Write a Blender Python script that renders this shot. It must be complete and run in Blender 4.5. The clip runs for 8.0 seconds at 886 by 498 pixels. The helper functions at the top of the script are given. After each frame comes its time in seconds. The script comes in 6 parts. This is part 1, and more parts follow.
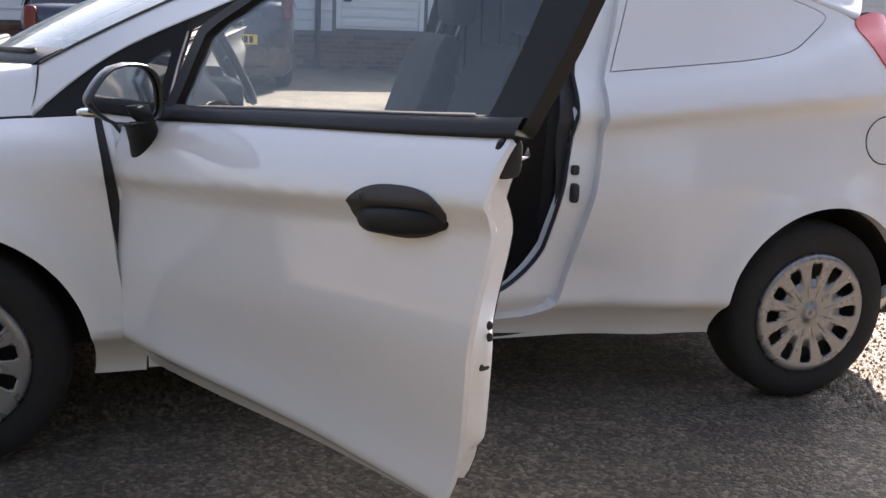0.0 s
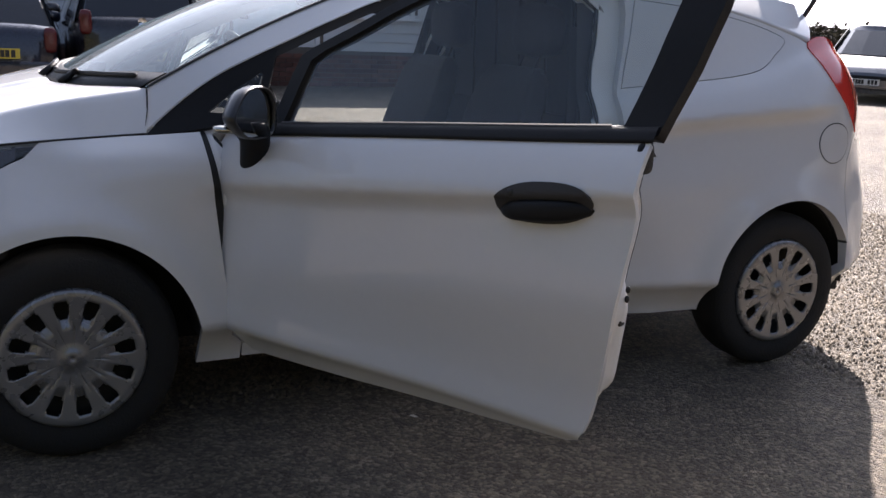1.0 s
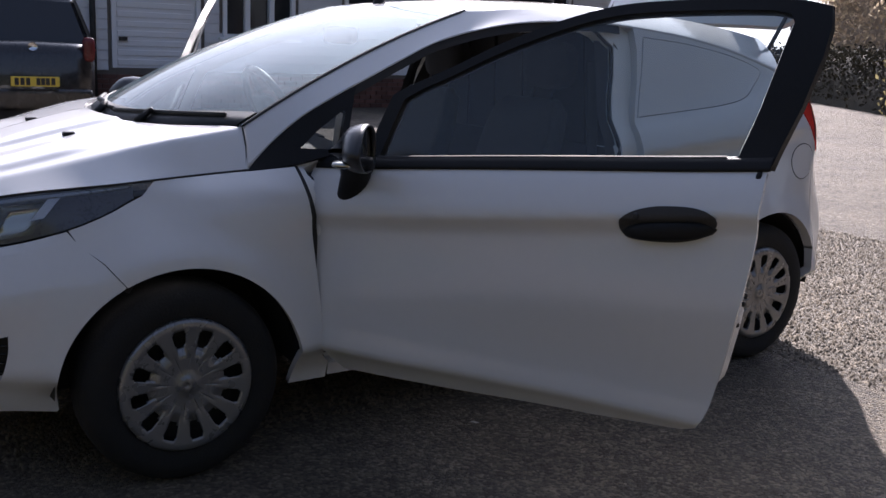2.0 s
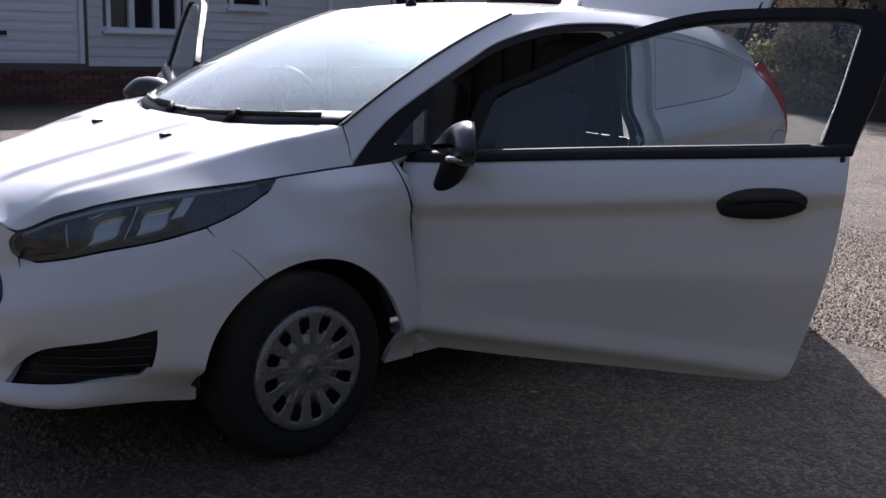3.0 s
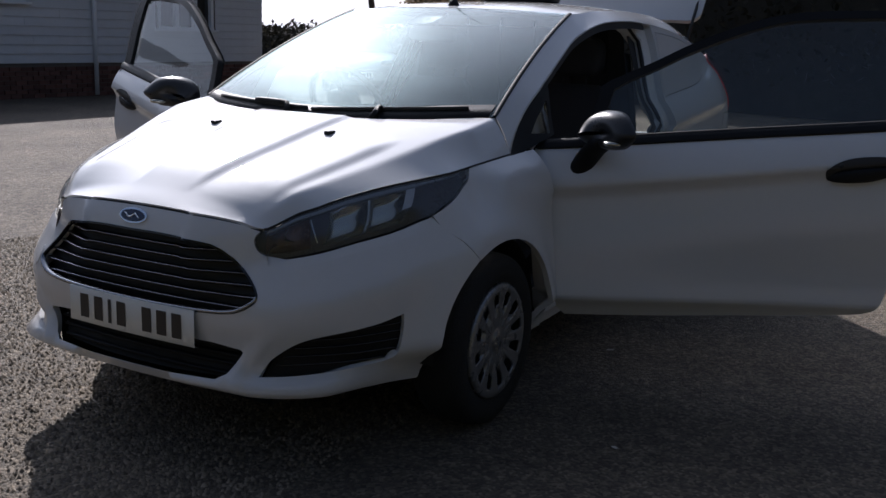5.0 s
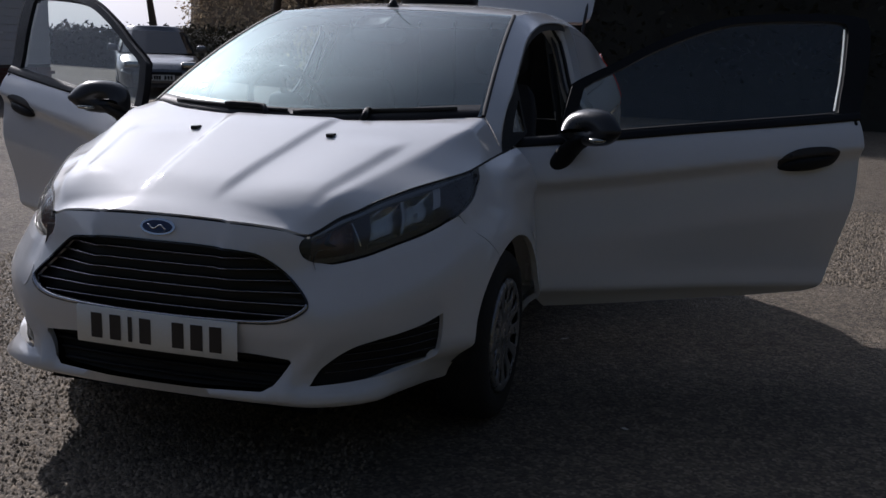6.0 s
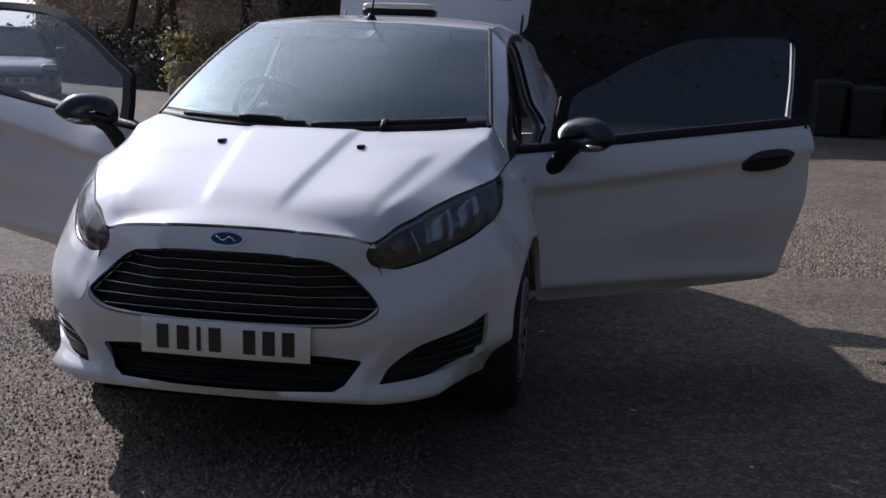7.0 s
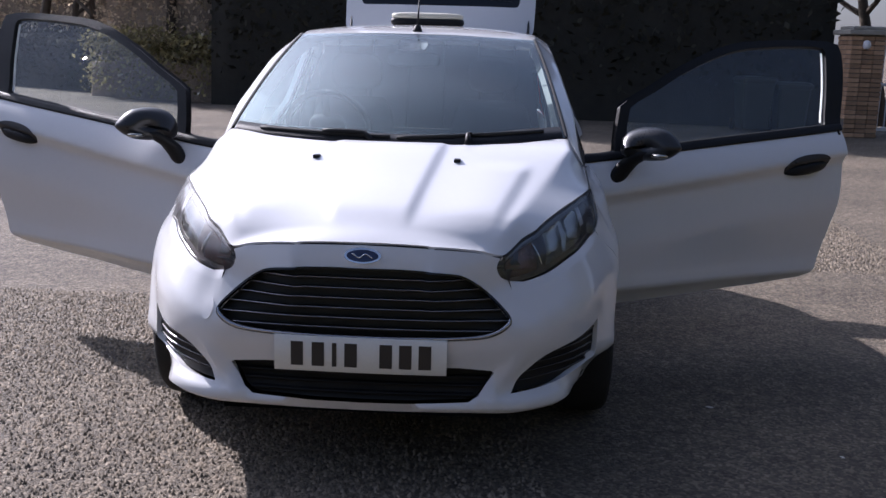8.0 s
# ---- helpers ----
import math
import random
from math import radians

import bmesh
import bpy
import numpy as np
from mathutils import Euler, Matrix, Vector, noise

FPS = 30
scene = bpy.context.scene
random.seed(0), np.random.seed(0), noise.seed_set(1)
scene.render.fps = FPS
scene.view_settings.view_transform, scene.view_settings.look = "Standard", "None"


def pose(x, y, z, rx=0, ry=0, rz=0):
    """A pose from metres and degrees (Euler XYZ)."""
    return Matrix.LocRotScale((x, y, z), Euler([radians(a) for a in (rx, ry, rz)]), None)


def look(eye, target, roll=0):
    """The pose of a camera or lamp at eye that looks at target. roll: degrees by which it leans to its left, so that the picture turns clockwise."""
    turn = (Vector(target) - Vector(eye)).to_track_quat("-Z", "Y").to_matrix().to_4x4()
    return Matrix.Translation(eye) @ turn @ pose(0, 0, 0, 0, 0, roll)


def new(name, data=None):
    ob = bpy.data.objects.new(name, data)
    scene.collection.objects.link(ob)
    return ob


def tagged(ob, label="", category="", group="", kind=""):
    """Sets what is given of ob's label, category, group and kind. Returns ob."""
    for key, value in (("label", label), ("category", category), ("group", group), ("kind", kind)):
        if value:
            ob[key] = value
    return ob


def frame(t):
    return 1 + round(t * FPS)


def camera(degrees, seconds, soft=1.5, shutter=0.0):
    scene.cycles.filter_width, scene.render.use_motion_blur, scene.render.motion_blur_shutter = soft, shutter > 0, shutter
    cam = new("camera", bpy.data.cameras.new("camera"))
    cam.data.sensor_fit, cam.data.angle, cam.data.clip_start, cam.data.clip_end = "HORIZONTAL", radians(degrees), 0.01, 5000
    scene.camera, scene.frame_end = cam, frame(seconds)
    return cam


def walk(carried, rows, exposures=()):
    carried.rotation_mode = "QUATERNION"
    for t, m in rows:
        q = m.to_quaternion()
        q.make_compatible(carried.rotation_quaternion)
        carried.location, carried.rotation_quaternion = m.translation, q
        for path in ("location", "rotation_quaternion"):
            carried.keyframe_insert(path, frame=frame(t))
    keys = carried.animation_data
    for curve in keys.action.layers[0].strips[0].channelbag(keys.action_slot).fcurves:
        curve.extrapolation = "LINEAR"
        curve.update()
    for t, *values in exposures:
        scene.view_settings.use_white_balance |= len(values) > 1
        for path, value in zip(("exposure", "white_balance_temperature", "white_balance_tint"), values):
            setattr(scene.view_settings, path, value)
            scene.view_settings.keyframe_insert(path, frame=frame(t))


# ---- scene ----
# ---- the camera and its walk (car frame: x to the car's front from the front axle, y to its left) ----
cam = camera(47.6, 8.0, shutter=0.0)
PATH = [
    (0, (-0.428, 3.365, 1.222), (-1.029, 1.522, 0.729), 2.7),
    (0.5, (-0.099, 3.476, 1.242), (-0.85, 1.687, 0.759), 2.7),
    (1, (0.226, 3.559, 1.242), (-0.62, 1.805, 0.787), 2.7),
    (1.5, (0.574, 3.555, 1.249), (-0.4, 1.861, 0.822), 2.7),
    (2, (0.952, 3.454, 1.288), (-0.159, 1.843, 0.876), 2.5),
    (3.5, (2.053, 3.07, 1.303), (0.613, 1.745, 0.891), 2.1),
    (4, (2.376, 2.881, 1.265), (0.843, 1.658, 0.873), 1.9),
    (4.5, (2.644, 2.603, 1.291), (1.043, 1.476, 0.882), 1.8),
    (6, (3.209, 1.588, 1.26), (1.337, 1.011, 0.857), 1.8),
    (6.5, (3.356, 1.322, 1.264), (1.438, 0.914, 0.868), 1.6),
    (7, (3.556, 1.046, 1.301), (1.616, 0.762, 0.904), 1.8),
    (7.5, (3.633, 0.718, 1.335), (1.683, 0.542, 0.925), 1.7),
    (8, (3.708, 0.383, 1.355), (1.751, 0.287, 0.954), 1.6),
]
EXPOSURES = [(0, 2.88, 7000, 20), (0.5, 2.28, 6750, 19), (1, 1.88, 6550, 19), (2, 1.4, 6200, 22), (3.5, 1.15, 6100, 22), (4.5, 0.76, 6050, 18), (6, -0.05, 6050, 17), (6.5, 0.32, 5980, 19), (7, 0.45, 5930, 20), (8, 1.2, 5880, 23)]
walk(cam, [(t, look(eye, target, roll)) for t, eye, target, roll in PATH], EXPOSURES)

# ---- world and sun ----
SUN_FROM = Vector((-0.65, -0.76, 0.0)).normalized()
SUN_UP = radians(33)
HAZE = (5.2, 5.7, 6.5)
world = bpy.data.worlds.new("world")
scene.world = world
world.use_nodes = True
wn = world.node_tree.nodes
sky = wn.new("ShaderNodeTexSky")
sky.sky_type = "NISHITA"
sky.sun_disc = False
sky.sun_elevation = SUN_UP
sky.sun_rotation = math.atan2(SUN_FROM.x, SUN_FROM.y)
sky.air_density, sky.dust_density, sky.ozone_density = 1.0, 2.0, 1.5
wn["Background"].inputs[1].default_value = 0.055
# thin high cloud all over the sky, pale haze at the horizon and a bright aureole round the sun
sky_co, flat, cloud, cover, veil = wn.new("ShaderNodeTexCoord"), wn.new("ShaderNodeMapping"), wn.new("ShaderNodeTexNoise"), wn.new("ShaderNodeMapRange"), wn.new("ShaderNodeMix")
split, low_sky, both = wn.new("ShaderNodeSeparateXYZ"), wn.new("ShaderNodeMapRange"), wn.new("ShaderNodeMath")
flat.inputs["Scale"].default_value = (1.0, 1.0, 2.6)
cloud.inputs["Scale"].default_value, cloud.inputs["Detail"].default_value, cloud.inputs["Roughness"].default_value = 1.6, 2, 0.45
cover.inputs[1].default_value, cover.inputs[2].default_value, cover.inputs[3].default_value, cover.inputs[4].default_value = 0.35, 0.70, 0.06, 0.26
low_sky.interpolation_type = "SMOOTHSTEP"
low_sky.inputs[1].default_value, low_sky.inputs[2].default_value, low_sky.inputs[3].default_value, low_sky.inputs[4].default_value = 0.02, 0.42, 0.44, 0.0
both.operation, both.use_clamp = "ADD", True
veil.data_type = "RGBA"
aim, sunward, lit = wn.new("ShaderNodeVectorMath"), wn.new("ShaderNodeMapRange"), wn.new("ShaderNodeVectorMath")
aim.operation, lit.operation, sunward.interpolation_type = "DOT_PRODUCT", "MULTIPLY", "SMOOTHSTEP"
aim.inputs[1].default_value = (SUN_FROM.x * math.cos(SUN_UP), SUN_FROM.y * math.cos(SUN_UP), math.sin(SUN_UP))
sunward.inputs[1].default_value, sunward.inputs[2].default_value, sunward.inputs[3].default_value, sunward.inputs[4].default_value = 0.35, 1.0, 0.42, 4.4
lit.inputs[0].default_value = HAZE
halo, most = wn.new("ShaderNodeMapRange"), wn.new("ShaderNodeMath")
halo.interpolation_type, most.operation, most.use_clamp = "SMOOTHSTEP", "ADD", True
halo.inputs[1].default_value, halo.inputs[2].default_value, halo.inputs[3].default_value, halo.inputs[4].default_value = 0.78, 1.0, 0.0, 0.6
for a, b in ((sky_co.outputs["Generated"], flat.inputs[0]), (flat.outputs[0], cloud.inputs[0]), (cloud.outputs[0], cover.inputs[0]), (sky_co.outputs["Generated"], split.inputs[0]), (split.outputs[2], low_sky.inputs[0]),
             (cover.outputs[0], both.inputs[0]), (low_sky.outputs[0], both.inputs[1]), (sky_co.outputs["Generated"], aim.inputs[0]), (aim.outputs["Value"], sunward.inputs[0]), (sunward.outputs[0], lit.inputs[1]), (lit.outputs[0], veil.inputs[7]), (aim.outputs["Value"], halo.inputs[0]), (halo.outputs[0], most.inputs[0]), (both.outputs[0], most.inputs[1]), (most.outputs[0], veil.inputs[0]), (sky.outputs[0], veil.inputs[6]), (veil.outputs[2], wn["Background"].inputs[0])):
    world.node_tree.links.new(a, b)
sun = new("sun", bpy.data.lights.new("sun", "SUN"))
sun.data.energy, sun.data.angle, sun.data.color = 3.9, radians(0.6), (1.0, 0.95, 0.88)
toward = Vector((SUN_FROM.x * math.cos(SUN_UP), SUN_FROM.y * math.cos(SUN_UP), math.sin(SUN_UP)))
sun.matrix_world = look(tuple(toward * 40), (0, 0, 0))
# ---- materials ----
def material(name, colour, rough=0.5, metal=0.0, tint=0.12, scale=6.0, fine=120.0, bump=0.0, bump_scale=200.0, coat=0.0,
             dirt=0.0, dirt_colour=(0.12, 0.10, 0.08), island=0.0, random_tint=0.0, spec=0.5, coat_rough=None):
    m = bpy.data.materials.new(name)
    m.use_nodes = True
    n, l = m.node_tree.nodes, m.node_tree.links
    b = n["Principled BSDF"]
    b.inputs["Metallic"].default_value = metal
    b.inputs["Coat Weight"].default_value = coat
    b.inputs["Coat Roughness"].default_value = 0.04 if coat_rough is None else coat_rough
    b.inputs["Specular IOR Level"].default_value = spec
    co = n.new("ShaderNodeTexCoord")
    big, small = n.new("ShaderNodeTexNoise"), n.new("ShaderNodeTexNoise")
    big.inputs["Scale"].default_value, big.inputs["Detail"].default_value = scale, 5
    small.inputs["Scale"].default_value, small.inputs["Detail"].default_value = fine, 3
    for t in (big, small):
        l.new(co.outputs["Object"], t.inputs["Vector"])
    add = n.new("ShaderNodeMath")
    add.operation = "ADD"
    l.new(big.outputs[0], add.inputs[0])
    l.new(small.outputs[0], add.inputs[1])
    ramp = n.new("ShaderNodeMapRange")
    ramp.inputs[1].default_value, ramp.inputs[2].default_value = 0.6, 1.4
    ramp.inputs[3].default_value, ramp.inputs[4].default_value = 1 - tint, 1 + tint
    l.new(add.outputs[0], ramp.inputs[0])
    last = ramp.outputs[0]
    if island or random_tint:
        src = n.new("ShaderNodeNewGeometry").outputs["Random Per Island"] if island else n.new("ShaderNodeObjectInfo").outputs["Random"]
        r2 = n.new("ShaderNodeMapRange")
        k = island or random_tint
        r2.inputs[3].default_value, r2.inputs[4].default_value = 1 - k, 1 + k
        l.new(src, r2.inputs[0])
        mul = n.new("ShaderNodeMath")
        mul.operation = "MULTIPLY"
        l.new(last, mul.inputs[0])
        l.new(r2.outputs[0], mul.inputs[1])
        last = mul.outputs[0]
    mix = n.new("ShaderNodeMix")
    mix.data_type, mix.blend_type = "RGBA", "MULTIPLY"
    mix.inputs[0].default_value = 1.0
    mix.inputs[6].default_value = (*colour, 1)
    l.new(last, mix.inputs[7])
    out = mix.outputs[2]
    if dirt:
        dn = n.new("ShaderNodeTexNoise")
        dn.inputs["Scale"].default_value, dn.inputs["Detail"].default_value, dn.inputs["Roughness"].default_value = scale * 0.7, 8, 0.7
        l.new(co.outputs["Object"], dn.inputs["Vector"])
        dr = n.new("ShaderNodeMapRange")
        dr.inputs[1].default_value, dr.inputs[2].default_value, dr.inputs[4].default_value = 0.45, 0.75, dirt
        l.new(dn.outputs[0], dr.inputs[0])
        m2 = n.new("ShaderNodeMix")
        m2.data_type = "RGBA"
        l.new(dr.outputs[0], m2.inputs[0])
        l.new(out, m2.inputs[6])
        m2.inputs[7].default_value = (*dirt_colour, 1)
        out = m2.outputs[2]
    l.new(out, b.inputs["Base Color"])
    rr = n.new("ShaderNodeMapRange")
    rr.inputs[1].default_value, rr.inputs[2].default_value = 0.6, 1.4
    rr.inputs[3].default_value, rr.inputs[4].default_value = max(0.02, rough - 0.06), min(1, rough + 0.06)
    l.new(add.outputs[0], rr.inputs[0])
    l.new(rr.outputs[0], b.inputs["Roughness"])
    if bump:
        bn = n.new("ShaderNodeTexNoise")
        bn.inputs["Scale"].default_value, bn.inputs["Detail"].default_value = bump_scale, 4
        l.new(co.outputs["Object"], bn.inputs["Vector"])
        bp = n.new("ShaderNodeBump")
        bp.inputs["Strength"].default_value, bp.inputs["Distance"].default_value = bump, 0.01
        l.new(bn.outputs[0], bp.inputs["Height"])
        l.new(bp.outputs[0], b.inputs["Normal"])
    return m


def glass(name, colour, clear=0.9, rough=0.0, dust_sheen=0.0, film_colour=(0.46, 0.70, 0.72), ior=1.72):
    """Thin glazing: a clear sheet under a glossy coat, mixed by the Fresnel term."""
    m = bpy.data.materials.new(name)
    m.use_nodes = True
    n, l = m.node_tree.nodes, m.node_tree.links
    n.remove(n["Principled BSDF"])
    tr, gl, fr, mx = n.new("ShaderNodeBsdfTransparent"), n.new("ShaderNodeBsdfGlossy"), n.new("ShaderNodeFresnel"), n.new("ShaderNodeMixShader")
    tr.inputs[0].default_value = (*[c * clear for c in colour], 1)
    gl.inputs["Roughness"].default_value = rough
    fr.inputs[0].default_value = ior
    l.new(fr.outputs[0], mx.inputs[0])
    l.new(tr.outputs[0], mx.inputs[1])
    l.new(gl.outputs[0], mx.inputs[2])
    last = mx.outputs[0]
    # film of dust, tinted and weighted to carry painted sky sheen and glare too
    if dust_sheen:
        film, m2 = n.new("ShaderNodeBsdfGlossy"), n.new("ShaderNodeMixShader")
        film.inputs[0].default_value = (*film_colour, 1)
        film.inputs["Roughness"].default_value = 0.5
        streak = n.new("ShaderNodeTexNoise")
        streak.inputs["Scale"].default_value, streak.inputs["Detail"].default_value = 5, 6
        sr = n.new("ShaderNodeMapRange")
        sr.inputs[1].default_value, sr.inputs[2].default_value, sr.inputs[3].default_value, sr.inputs[4].default_value = 0.3, 0.7, dust_sheen * 0.8, dust_sheen * 1.25
        l.new(streak.outputs[0], sr.inputs[0])
        l.new(sr.outputs[0], m2.inputs[0])
        l.new(last, m2.inputs[1])
        l.new(film.outputs[0], m2.inputs[2])
        last = m2.outputs[0]
    l.new(last, n["Material Output"].inputs[0])
    return m


PAINT = material("white_paint", (0.63, 0.632, 0.635), 0.62, tint=0.015, scale=3, fine=40, coat=1.0, coat_rough=0.05, spec=0.15)
PAINT_IN = material("white_jamb_paint", (0.74, 0.74, 0.73), 0.4, tint=0.03, coat=0.3, dirt=0.15, dirt_colour=(0.4, 0.37, 0.32))
TRIM = material("black_plastic", (0.011, 0.011, 0.012), 0.5, tint=0.2, bump=0.15, bump_scale=900, spec=0.2)
GLOSS_BLACK = material("gloss_black", (0.012, 0.012, 0.013), 0.18, tint=0.15)
# black rubber, and the painted shade in the shut gaps
SEAL_AND_GAP = material("rubber_and_gap_shade", (0.015, 0.015, 0.015), 0.7)
CHROME = material("chrome", (0.75, 0.76, 0.78), 0.12, metal=1.0, tint=0.03)
DIM_CHROME = material("dulled_chrome", (0.42, 0.42, 0.43), 0.22, metal=1.0, tint=0.06)
TYRE = material("tyre_rubber", (0.010, 0.010, 0.010), 0.85, tint=0.25, bump=0.3, bump_scale=150, dirt=0.05, dirt_colour=(0.07, 0.06, 0.05))
HUBCAP = material("silver_hubcap", (0.24, 0.24, 0.245), 0.28, metal=0.55, tint=0.04, fine=30, dirt=0.0, dirt_colour=(0.16, 0.13, 0.10))
CAP = material("mirror_cap", (0.020, 0.020, 0.021), 0.30, tint=0.15)
CUP = material("grey_cup_plastic", (0.040, 0.038, 0.038), 0.55, tint=0.15, spec=0.3)
STEEL = material("dark_steel", (0.03, 0.03, 0.03), 0.6, metal=0.3, tint=0.3)
UNDER = material("underbody", (0.015, 0.014, 0.013), 0.9, tint=0.4)
CLOTH = material("seat_cloth", (0.035, 0.036, 0.04), 0.9, tint=0.25, fine=400, bump=0.4, bump_scale=600)
DASH = material("dashboard_plastic", (0.03, 0.03, 0.032), 0.65, tint=0.15, bump=0.25, bump_scale=500)
CARPET = material("carpet", (0.025, 0.024, 0.023), 0.95, tint=0.3, bump=0.5, bump_scale=400)
LINER = material("headliner", (0.45, 0.44, 0.42), 0.95, tint=0.05)
PLATE = material("plate_white", (0.72, 0.72, 0.68), 0.35, tint=0.04, dirt=0.12, dirt_colour=(0.4, 0.36, 0.3))
PLATE_Y = material("plate_yellow", (0.75, 0.55, 0.06), 0.35, tint=0.05)
INK = material("plate_ink", (0.012, 0.012, 0.014), 0.4)
BLUE = material("badge_blue", (0.008, 0.015, 0.06), 0.2, coat=0.6)
RED = material("tail_red", (0.66, 0.045, 0.03), 0.12, tint=0.08, coat=0.8, scale=20)
LAMP_GREY = material("lamp_bezel_grey", (0.30, 0.30, 0.31), 0.3, metal=0.6, tint=0.08)
LAMP_SILVER = material("lamp_silver_plastic", (0.62, 0.62, 0.64), 0.35, metal=0.3, tint=0.04)
INDICATOR = material("indicator_lining", (0.16, 0.075, 0.05), 0.25, metal=0.4, tint=0.2)
REFLECTOR = material("lamp_reflector", (0.44, 0.43, 0.38), 0.20, metal=1.0, tint=0.05)
SMOKE = material("lamp_housing", (0.040, 0.032, 0.036), 0.3, metal=0.2, tint=0.2)
MIRROR = material("mirror_glass", (0.9, 0.9, 0.9), 0.02, metal=1.0, tint=0.0)
POD = material("mauve_pad", (0.060, 0.040, 0.046), 0.6, tint=0.15)
CREAM = material("cream_plastic", (0.62, 0.58, 0.46), 0.35, tint=0.05)
WINDSCREEN = glass("windscreen_glass", (0.60, 0.76, 0.78), dust_sheen=0.10, film_colour=(0.52, 0.68, 0.71))
SIDE_GLASS = glass("side_glass", (0.74, 0.80, 0.78), dust_sheen=0.05, film_colour=(0.62, 0.68, 0.72), ior=1.5)
TINTED = glass("tinted_glass", (0.26, 0.28, 0.28), dust_sheen=0.01, film_colour=(0.66, 0.69, 0.70), ior=1.5)
LENS = glass("clear_lens", (0.97, 0.98, 0.98), 0.97, dust_sheen=0.055, film_colour=(0.9, 0.9, 0.9), ior=1.45)
# ---- mesh helpers ----
def ease(table):
    """A smooth monotone curve through (x, value) knots."""
    xs = np.array([p[0] for p in table], float)
    ys = np.array([p[1] for p in table], float)
    if xs[0] > xs[-1]:
        xs, ys = xs[::-1], ys[::-1]
    h = np.diff(xs)
    d = np.diff(ys) / h
    m = np.zeros(len(xs))
    m[0], m[-1] = d[0], d[-1]
    for i in range(1, len(xs) - 1):
        if d[i - 1] * d[i] > 0:
            w1, w2 = 2 * h[i] + h[i - 1], h[i] + 2 * h[i - 1]
            m[i] = (w1 + w2) / (w1 / d[i - 1] + w2 / d[i])
    xl, yl, ml = xs.tolist(), ys.tolist(), m.tolist()

    def f(x):
        if x <= xl[0]:
            return yl[0] + ml[0] * (x - xl[0])
        if x >= xl[-1]:
            return yl[-1] + ml[-1] * (x - xl[-1])
        i = int(np.searchsorted(xs, x)) - 1
        i = min(max(i, 0), len(xl) - 2)
        k = xl[i + 1] - xl[i]
        t = (x - xl[i]) / k
        a, b = t * t * (3 - 2 * t), t * (1 - t)
        return yl[i] * (1 - a) + yl[i + 1] * a + k * b * (ml[i] * (1 - t) - ml[i + 1] * t)
    return f


def spline(points, per=10, closed=False):
    """Catmull-Rom through points of any dimension; a point given twice in a row makes a corner."""
    p = [np.array(q, float) for q in points]
    n = len(p)
    out = []
    for i in range(n if closed else n - 1):
        a, b = p[i], p[(i + 1) % n]
        if np.allclose(a, b):
            continue
        q0 = p[i - 1] if (closed or i > 0) else a
        q3 = p[(i + 2) % n] if (closed or i < n - 2) else b
        L = np.linalg.norm(b - a)
        la, lb = np.linalg.norm(a - q0), np.linalg.norm(q3 - b)
        ta = (b - q0) * (L / (L + la)) if la > 1e-9 else (b - a)
        tb = (q3 - a) * (L / (L + lb)) if lb > 1e-9 else (b - a)
        for k in range(per):
            t = k / per
            t2, t3 = t * t, t * t * t
            out.append((2 * t3 - 3 * t2 + 1) * a + (t3 - 2 * t2 + t) * ta + (-2 * t3 + 3 * t2) * b + (t3 - t2) * tb)
    if not closed:
        out.append(p[-1])
    return out


def resample(pts, step, closed=True):
    p = np.array(pts, float)
    if closed:
        p = np.vstack([p, p[:1]])
    seg = np.linalg.norm(np.diff(p, axis=0), axis=1)
    keep = [p[0]]
    for i, L in enumerate(seg):
        if L < 1e-9:
            continue
        k = max(1, int(round(L / step)))
        for j in range(1, k + 1):
            keep.append(p[i] + (p[i + 1] - p[i]) * j / k)
    out, last = [keep[0]], keep[0]
    for q in keep[1:]:
        if np.linalg.norm(q - last) > step * 0.35:
            out.append(q)
            last = q
    if closed and np.linalg.norm(out[-1] - out[0]) < step * 0.35:
        out.pop()
    return np.array(out)


def inside(poly, pts):
    x, y = pts[:, 0], pts[:, 1]
    c = np.zeros(len(pts), bool)
    n = len(poly)
    for i in range(n):
        (x1, y1), (x2, y2) = poly[i], poly[i - 1]
        if y1 == y2:
            continue
        hit = ((y1 > y) != (y2 > y)) & (x < (x2 - x1) * (y - y1) / (y2 - y1) + x1)
        c ^= hit
    return c


def part(name, data, mat, parent, label="", smooth=True, mods=()):
    """Links a bmesh or mesh as one mesh object under a thing or a part."""
    if isinstance(data, bmesh.types.BMesh):
        me = bpy.data.meshes.new(name)
        data.to_mesh(me)
        data.free()
    else:
        me = data
    for m in (mat if isinstance(mat, (list, tuple)) else [mat]):
        me.materials.append(m)
    if smooth:
        me.polygons.foreach_set("use_smooth", [True] * len(me.polygons))
    ob = new(name, me)
    ob.parent = parent
    if label:
        ob["label"] = label
    return ob


def thing(name, label, category, at=(0, 0, 0), turn=0.0, group="", kind=""):
    ob = new(name)
    ob.empty_display_size = 0.1
    ob.matrix_basis = pose(*at, 0, 0, turn)
    return tagged(ob, label, category, group, kind)


def mesh(name, verts, faces):
    me = bpy.data.meshes.new(name)
    me.from_pydata([tuple(v) for v in verts], [], [tuple(f) for f in faces])
    me.update()
    return me


from mathutils.geometry import delaunay_2d_cdt

CORE = lambda p: np.array((min(max(p[0], -2.6), 0.2), 0.0, 0.6))


